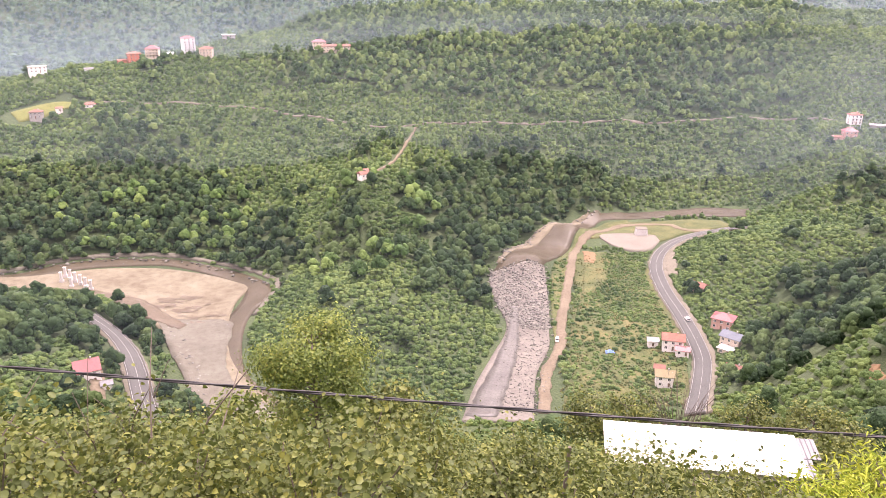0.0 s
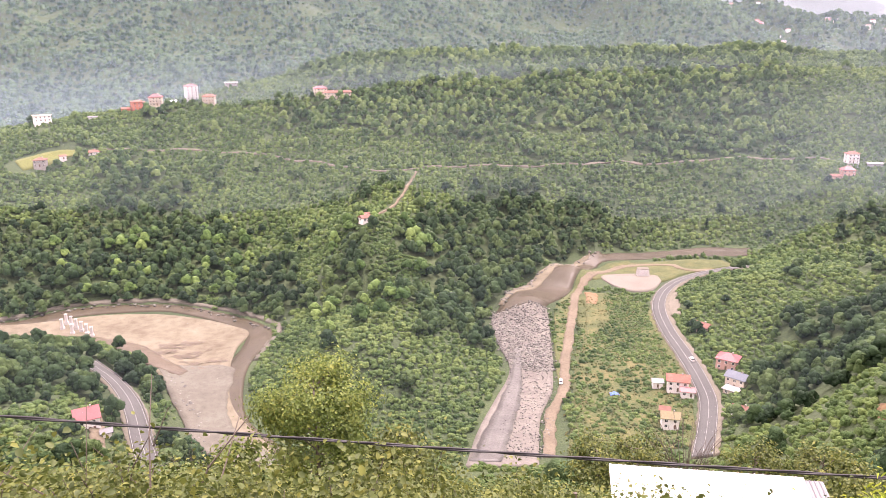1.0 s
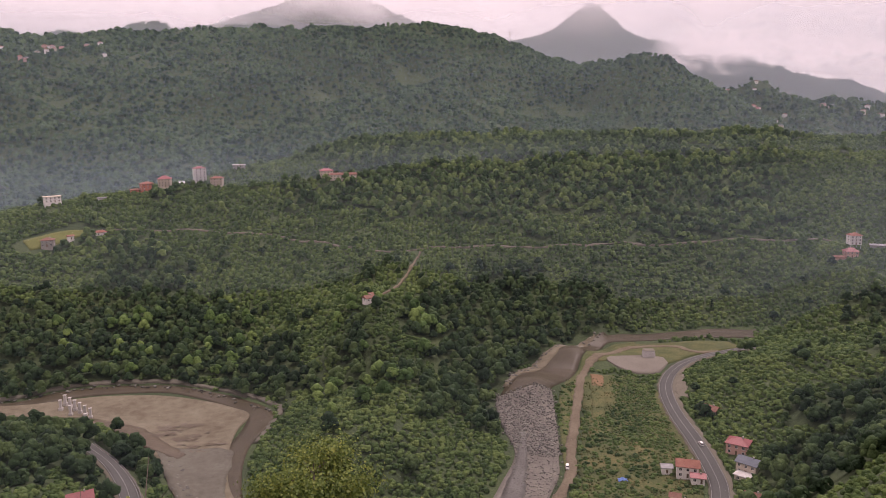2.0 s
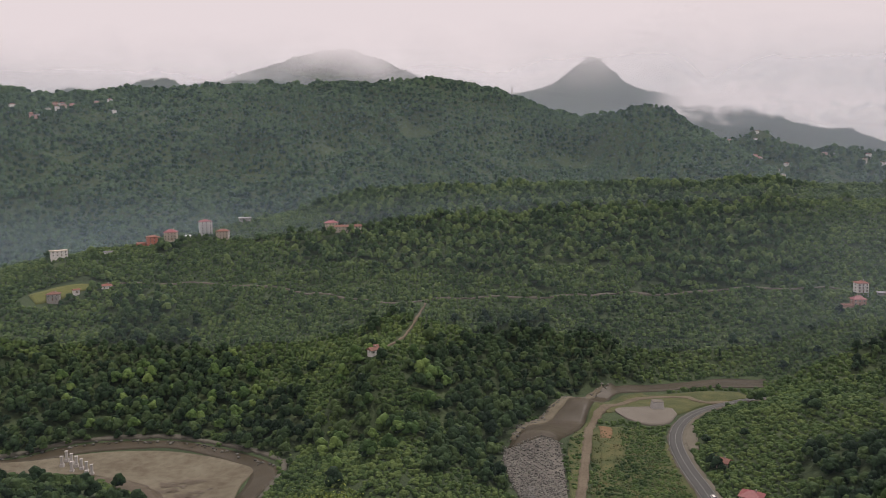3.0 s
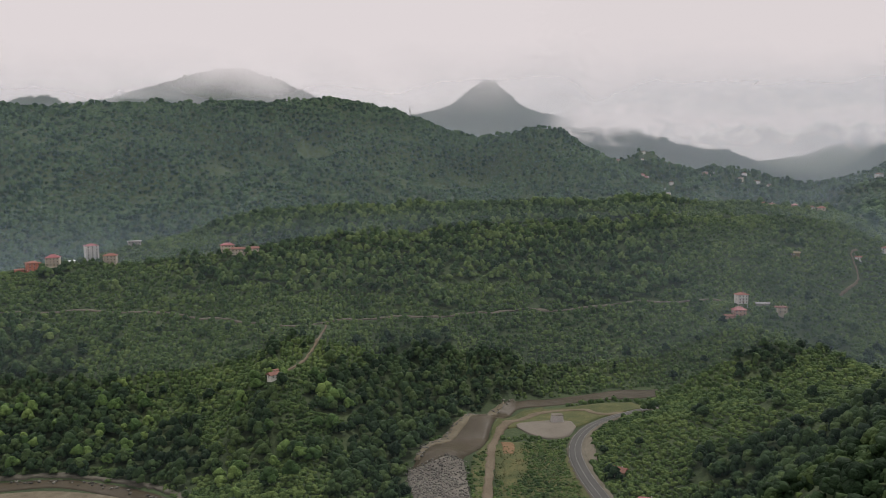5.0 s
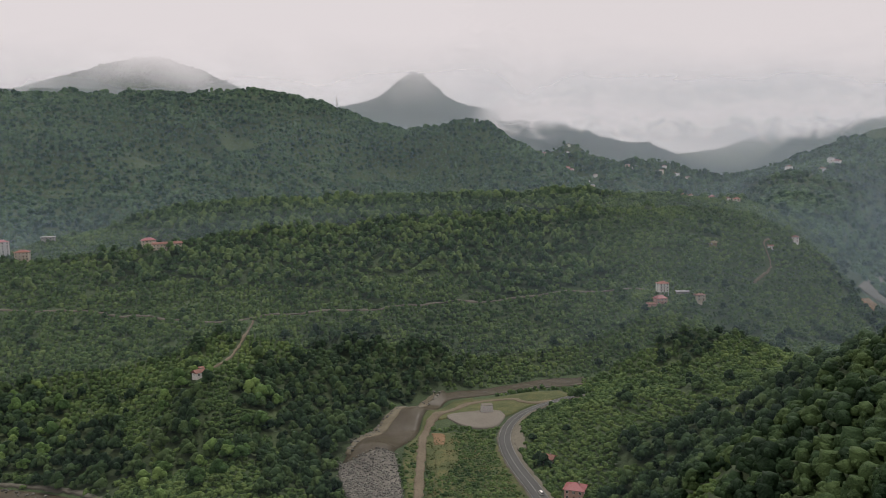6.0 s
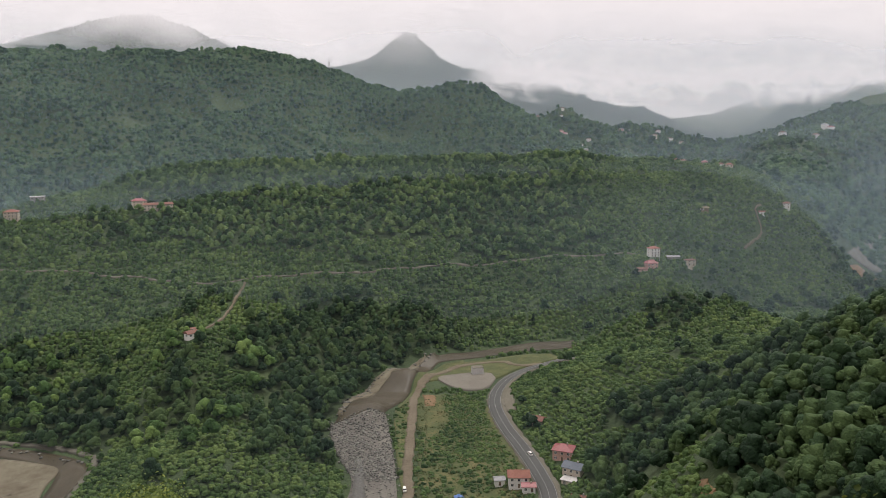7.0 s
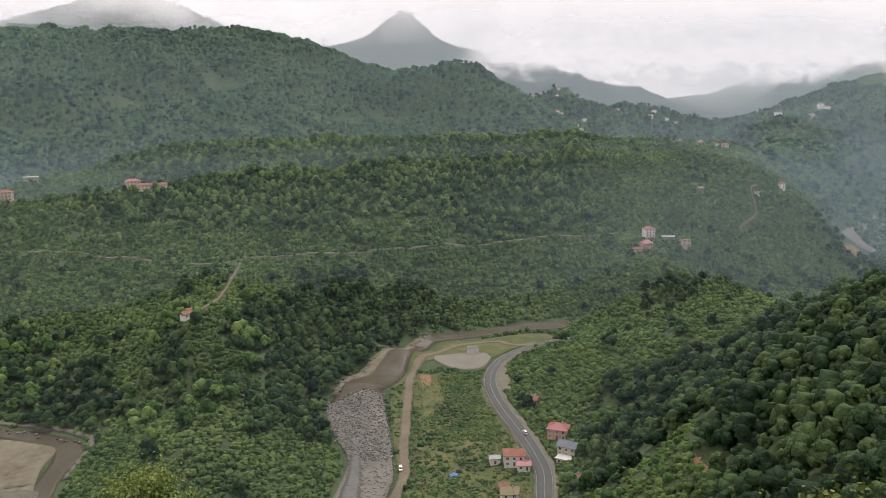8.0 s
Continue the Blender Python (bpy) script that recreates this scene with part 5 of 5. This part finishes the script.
def broadleaf(name, label, x, y, tall, radius, leaves, length, mat, seed, low=0.3, wide=0.8):
    r = np.random.RandomState(seed)
    ob = tagged(new(name), label, "tree")
    ob.location = (x, y, on_land(x, y) - 0.2)
    bm = bmesh.new()
    stem(bm, [(0, 0, -0.5), (0.05, 0, tall * 0.25), (-0.05, 0.1, tall * 0.5), (0, 0.1, tall * 0.93)], radius * 0.07, 0.02, 8)
    tips = [np.array([0, 0, tall * 0.93])]
    for k in range(34):
        z0 = tall * r.uniform(low * 0.8, 0.85)
        a = k * 2.4 + r.uniform(-0.4, 0.4)
        f = (z0 / tall - low) / (1 - low)
        reach = radius * math.sqrt(max(0.08, 1 - (2 * max(f, 0.05) * 0.93 - 0.75) ** 2)) * r.uniform(0.65, 1.05)
        end = np.array([math.cos(a) * reach, math.sin(a) * reach, z0 + reach * r.uniform(0.25, 0.6)])
        end[2] = min(end[2], tall * (1.0 - 0.25 * (reach / radius) ** 2))
        stem(bm, [(0, 0, z0), end * [0.5, 0.5, 0] + [0, 0, z0 * 0.55 + end[2] * 0.45], end], radius * 0.02, 0.008, 5)
        tips += [end, end * [0.72, 0.72, 0] + [0, 0, z0 * 0.35 + end[2] * 0.65]]
    part("trunk", bm, M["bark"], ob)
    tips = np.array(tips)
    pick = tips[r.randint(0, len(tips), leaves)]
    spread = r.normal(size=(leaves, 3)) * radius * 0.17
    nrm = pick * [0.25, 0.25, 0] + spread + [0, -0.3, 0.6] + r.normal(size=(leaves, 3)) * 0.35
    leaf_mesh("crown", pick + spread, nrm, length, length * wide, mat, ob, r, 0.35)
    return ob


broadleaf("tree", "broad young tree with light green leaves on the slope", -7.9, 41.5, 10.6, 3.3, 16000, 0.17, M["tree"], 91)
broadleaf("tree", "slender leafy sapling beside the tree", -12.6, 40.5, 5.6, 1.4, 1100, 0.24, M["tree"], 92, 0.2)
broadleaf("tree", "rounded leafy tree at the edge of the slope", -3.2, 42.0, 6.2, 2.1, 2200, 0.24, M["near"], 93, 0.2)
broadleaf("tree", "leafy tree beyond the metal roof", 27.5, 45.5, 6.0, 2.6, 3000, 0.25, M["near"], 94, 0.2)
broadleaf("tree", "leafy tree behind the metal roof", 22.5, 58.0, 4.6, 2.4, 2600, 0.3, M["near"], 95, 0.2)
for sx, sy, tall in ((13.5, 60.5, 8.0), (17.6, 61.5, 9.0), (27.5, 60.0, 8.6), (32.0, 57.0, 8.2)):
    broadleaf("tree", "leafy green tree at the foot of the slope", sx, sy, tall, 2.7, 3400, 0.25, M["near"], int(sx * 10), 0.15)
broadleaf("shrub", "yellow-green shrub with narrow drooping leaves", 7.9, 11.2, 2.4, 1.2, 2600, 0.17, M["yellow"], 96, 0.1, 0.22)
broadleaf("shrub", "yellow-green shrub with narrow drooping leaves", 6.5, 10.2, 2.0, 1.1, 2400, 0.16, M["yellow"], 97, 0.1, 0.22)


def bare_shrub(x, y, tall, twigs, seed, label, thick=0.02, lean=0.5):
    r = np.random.RandomState(seed)
    ob = tagged(new("bare_shrub"), label, "shrub")
    ob.location = (x, y, on_land(x, y) - 0.2)
    for k in range(twigs):
        a, t = r.uniform(0, 6.28), tall * r.uniform(0.5, 1)
        e = np.array([math.cos(a) * lean * t * r.uniform(0.3, 1), math.sin(a) * lean * t * 0.6, t])
        bm = bmesh.new()
        stem(bm, [(0, 0, -0.3), e * [0.3, 0.3, 0.5], e * [0.6, 0.6, 0.8], e], thick, thick * 0.25, 4)
        f = e * 0.7 + [0, 0, 0.1]
        stem(bm, [f, f + r.normal(size=3) * 0.12 * t + [0, 0, 0.18 * t]], thick * 0.5, thick * 0.2, 4)
        part("branch", bm, M["bark"], ob)
    return ob


bare_shrub(21.2, 59.5, 9.8, 60, 5, "leafless grey-brown shrub behind the metal roof", 0.05, 0.55)
bare_shrub(-6.3, 11.0, 4.6, 5, 6, "dry bare branches rising above the hazels", 0.032, 0.9)
bare_shrub(-4.6, 10.0, 4.0, 4, 7, "dry bare branches rising above the hazels", 0.03, 0.8)
bare_shrub(-6.6, 13.0, 4.4, 4, 8, "dry bare twigs among green leaves", 0.028, 0.5)
bare_shrub(-17.0, 45.0, 4.6, 24, 9, "thin bare shrub beside the slope", 0.03, 0.5)
for (sx, sy, top) in ((1.75, 9.6, 2.75), (-1.4, 8.2, 2.3)):
    st = tagged(new("wooden_stake"), "weathered grey wooden stake among hazel leaves", "stake")
    st.location = (sx, sy, on_land(sx, sy))
    bm = bmesh.new()
    stem(bm, [(0, 0, -0.4), (0.03, 0, top * 0.5), (0.1, 0, top)], 0.035, 0.028, 7)
    part("pole", bm, M["bark"], st)

# the metal-roofed barn below
barn = tagged(new("barn"), "low barn with a bright white sheet-metal roof", "barn")
barn.matrix_world = pose(16.55, 43.1, 154.28, 0, 0, -8.6)
part("wall", box(bmesh.new(), -5.8, 5.9, -3.6, -0.2, -5.0, 2.72), M["grey"], barn)


def sheet(name, x0, x1, y0, y1, z0, z1, mat, parent, ribs):
    """A sloping roof sheet with standing ribs; y0, z0 the eave, y1, z1 the ridge."""
    bm = bmesh.new()
    step = (x1 - x0) / ribs
    rows = []
    for i in range(ribs):
        for dx, up in ((0.0, 0.0), (0.06, 0.045), (0.12, 0.0)):
            x = x0 + i * step + dx
            rows.append((bm.verts.new((x, y0, z0 + up)), bm.verts.new((x, y1, z1 + up)), bm.verts.new((x, y0, z0 - 0.05)), bm.verts.new((x, y1, z1 - 0.05))))
    rows.append((bm.verts.new((x1, y0, z0)), bm.verts.new((x1, y1, z1)), bm.verts.new((x1, y0, z0 - 0.05)), bm.verts.new((x1, y1, z1 - 0.05))))
    for a, b in zip(rows, rows[1:]):
        bm.faces.new((a[0], b[0], b[1], a[1]))
        bm.faces.new((a[2], a[3], b[3], b[2]))
        bm.faces.new((a[0], a[2], b[2], b[0]))
        bm.faces.new((a[1], b[1], b[3], a[3]))
    for e in (rows[0], rows[-1]):
        bm.faces.new((e[0], e[1], e[3], e[2]))
    bmesh.ops.recalc_face_normals(bm, faces=bm.faces[:])
    return part(name, bm, mat, parent)


sheet("roof", -6.0, 6.0, -3.95, 0.0, 2.77, 3.22, M["zinc"], barn, 24)
sheet("lean_to_roof", 6.02, 7.2, -1.9, 0.0, 2.78, 3.02, M["zinc_old"], barn, 4)
sheet("lean_to_roof", 6.02, 6.6, -3.7, -1.95, 2.55, 2.76, M["zinc_old"], barn, 2)


# the overhead cable: two twisted strands
cable = tagged(new("overhead_cable"), "sagging black twisted overhead power cable", "cable")
for s in (0, 1):
    cu = bpy.data.curves.new("strand", "CURVE")
    cu.dimensions, cu.bevel_depth, cu.bevel_resolution = "3D", 0.021, 2
    sp = cu.splines.new("POLY")
    n = 260
    sp.points.add(n - 1)
    for i in range(n):
        t = i / (n - 1)
        x = -26 + 52 * t
        zz = 176.68 - 0.0912 * x + 0.0004 * x * x
        a = x * 2.2 + s * math.pi
        sp.points[i].co = (x, 14.0 + 0.02 * math.sin(a), zz + 0.02 * math.cos(a), 1)
    cu.materials.append(M["rubber"])
    st = new("strand", cu)
    st.parent = cable


# ---------------- small things ----------------
def van(x, y, z, turn, label, paint):
    ob = tagged(new("van"), label, "van")
    ob.matrix_world = pose(x, y, z, 0, 0, turn)
    bm = box(bmesh.new(), -0.9, 0.9, -2.3, 2.3, 0.35, 1.0, 0.12)
    part("body", bm, paint, ob)
    bm = box(bmesh.new(), -0.82, 0.82, -1.5, 2.2, 1.0, 1.75, 0.12)
    for v in bm.verts:
        if v.co.z > 1.4:
            v.co.x *= 0.86
            v.co.y = v.co.y * 0.86 + 0.15
    part("cabin", bm, M["glass"], ob, "dark tinted windows")
    part("roof", box(bmesh.new(), -0.68, 0.68, -1.05, 1.95, 1.74, 1.82, 0.04), paint, ob)
    for sx in (-0.85, 0.85):
        for sy in (-1.45, 1.45):
            bm = bmesh.new()
            bmesh.ops.create_cone(bm, cap_ends=True, segments=14, radius1=0.34, radius2=0.34, depth=0.22, matrix=Matrix.Translation((sx, sy, 0.34)) @ Matrix.Rotation(math.pi / 2, 4, "Y"))
            wh = part("wheel", bm, M["rubber"], ob)
    return ob


van(61.5, 371.5, on_land(61.5, 371.5) + 0.98, -8, "white van parked beside the dirt track", M["white"])
van(136.2, 388, on_land(136.2, 388) + 1.27, 182, "small white car on the asphalt road", M["white"])
tarp = tagged(new("tarpaulin"), "crumpled blue tarpaulin lying in the field", "tarpaulin")
bm = bmesh.new()
bmesh.ops.create_grid(bm, x_segments=10, y_segments=8, size=1.0)
for v in bm.verts:
    v.co.x, v.co.y = v.co.x * 2.4, v.co.y * 1.6
    v.co.z = 0.5 + 0.5 * noise.noise(v.co * 0.9) + 0.5 * (1 - (v.co.x / 2.4) ** 2)
bmesh.ops.solidify(bm, geom=bm.faces[:], thickness=0.05)
part("sheet", bm, M["blue"], tarp)
tarp.location = (87.0, 356.7, on_land(87.0, 356.7) + 0.3)

# guard rail of the western road
rail = tagged(new("guard_rail"), "grey steel guard rail along the road edge", "guard rail")
edge = curve_through(LROAD, 90)
d = np.gradient(edge, axis=0)
d /= np.linalg.norm(d, axis=1)[:, None]
edge = edge + np.column_stack([d[:, 1], -d[:, 0]]) * -5.0
lift = [on_land(p[0], p[1], 0.9) for p in edge]
bm = bmesh.new()
stem(bm, [(p[0], p[1], z + 0.75) for p, z in zip(edge, lift)], 0.17, 0.17, 6)
part("rail", bm, M["zinc_old"], rail)
for i in range(0, 90, 4):
    p, z = edge[i], lift[i]
    part("post", box(bmesh.new(), p[0] - 0.07, p[0] + 0.07, p[1] - 0.07, p[1] + 0.07, z - 1.2, z + 0.8), M["zinc_old"], rail)

# a dark narrow tree on the flat across the river
cy = tagged(new("cypress"), "dark narrow cypress standing alone in a field", "tree")
cy.location = (229.7, 646.1, on_land(229.7, 646.1))
bm = bmesh.new()
stem(bm, [(0, 0, -0.5), (0, 0, 3), (0, 0, 9)], 0.25, 0.05, 7)
part("trunk", bm, M["bark"], cy)
cv, cf = clump_shape([(0, 0, 2.6, 1.7), (0, 0, 4.6, 1.6), (0, 0, 6.6, 1.4), (0, 0, 8.4, 1.0), (0, 0, 9.8, 0.6)], 40, 0.5, 9)
solid("crown", cv, cf, M["wood"], cy)

# the pylon on the far ridge and its wires
PX, PY = 167.4, 2053.0
pz = on_land(PX, PY)
pylon = tagged(new("pylon"), "grey lattice power pylon on the far ridge", "pylon")
pylon.location = (PX, PY, pz)
for sx in (-1, 1):
    for sy in (-1, 1):
        bm = bmesh.new()
        stem(bm, [(3.6 * sx, 3.6 * sy, -2), (1.2 * sx, 1.2 * sy, 22), (0.4 * sx, 0.4 * sy, 36)], 0.32, 0.2, 4)
        part("leg", bm, M["zinc_old"], pylon)
for i, z in enumerate((6, 12, 18, 24)):
    w = 3.6 - z * 0.11
    bm = bmesh.new()
    for a, b in (((-w, -w), (w, -w)), ((w, -w), (w, w)), ((w, w), (-w, w)), ((-w, w), (-w, -w))):
        stem(bm, [(a[0], a[1], z), (b[0], b[1], z)], 0.14, 0.14, 4)
        stem(bm, [(a[0], a[1], z), (b[0] * 0.85, b[1] * 0.85, z + 5)], 0.12, 0.12, 4)
    part("brace", bm, M["zinc_old"], pylon)
for z, w in ((25, 8.5), (30, 7.0)):
    bm = bmesh.new()
    stem(bm, [(-w, 0, z), (0, 0, z + 1.2), (w, 0, z)], 0.3, 0.3, 4)
    part("crossarm", bm, M["zinc_old"], pylon)
for off in (-8.5, 0.0, 8.5):
    a, b = np.array([PX + off, PY, pz + 25 + (6 if off == 0 else 0)]), np.array([1250.0 + off, 1180.0, 212.0 + (6 if off == 0 else 0)])
    wire = tagged(new("power_line"), "thin dark power line spanning the far valley", "power line", "power lines")
    bm = bmesh.new()
    stem(bm, [a + (b - a) * t - np.array([0, 0, 130 * t * (1 - t)]) for t in np.linspace(0, 1, 40)], 0.07, 0.07, 4)
    part("wire", bm, M["rubber"], wire)
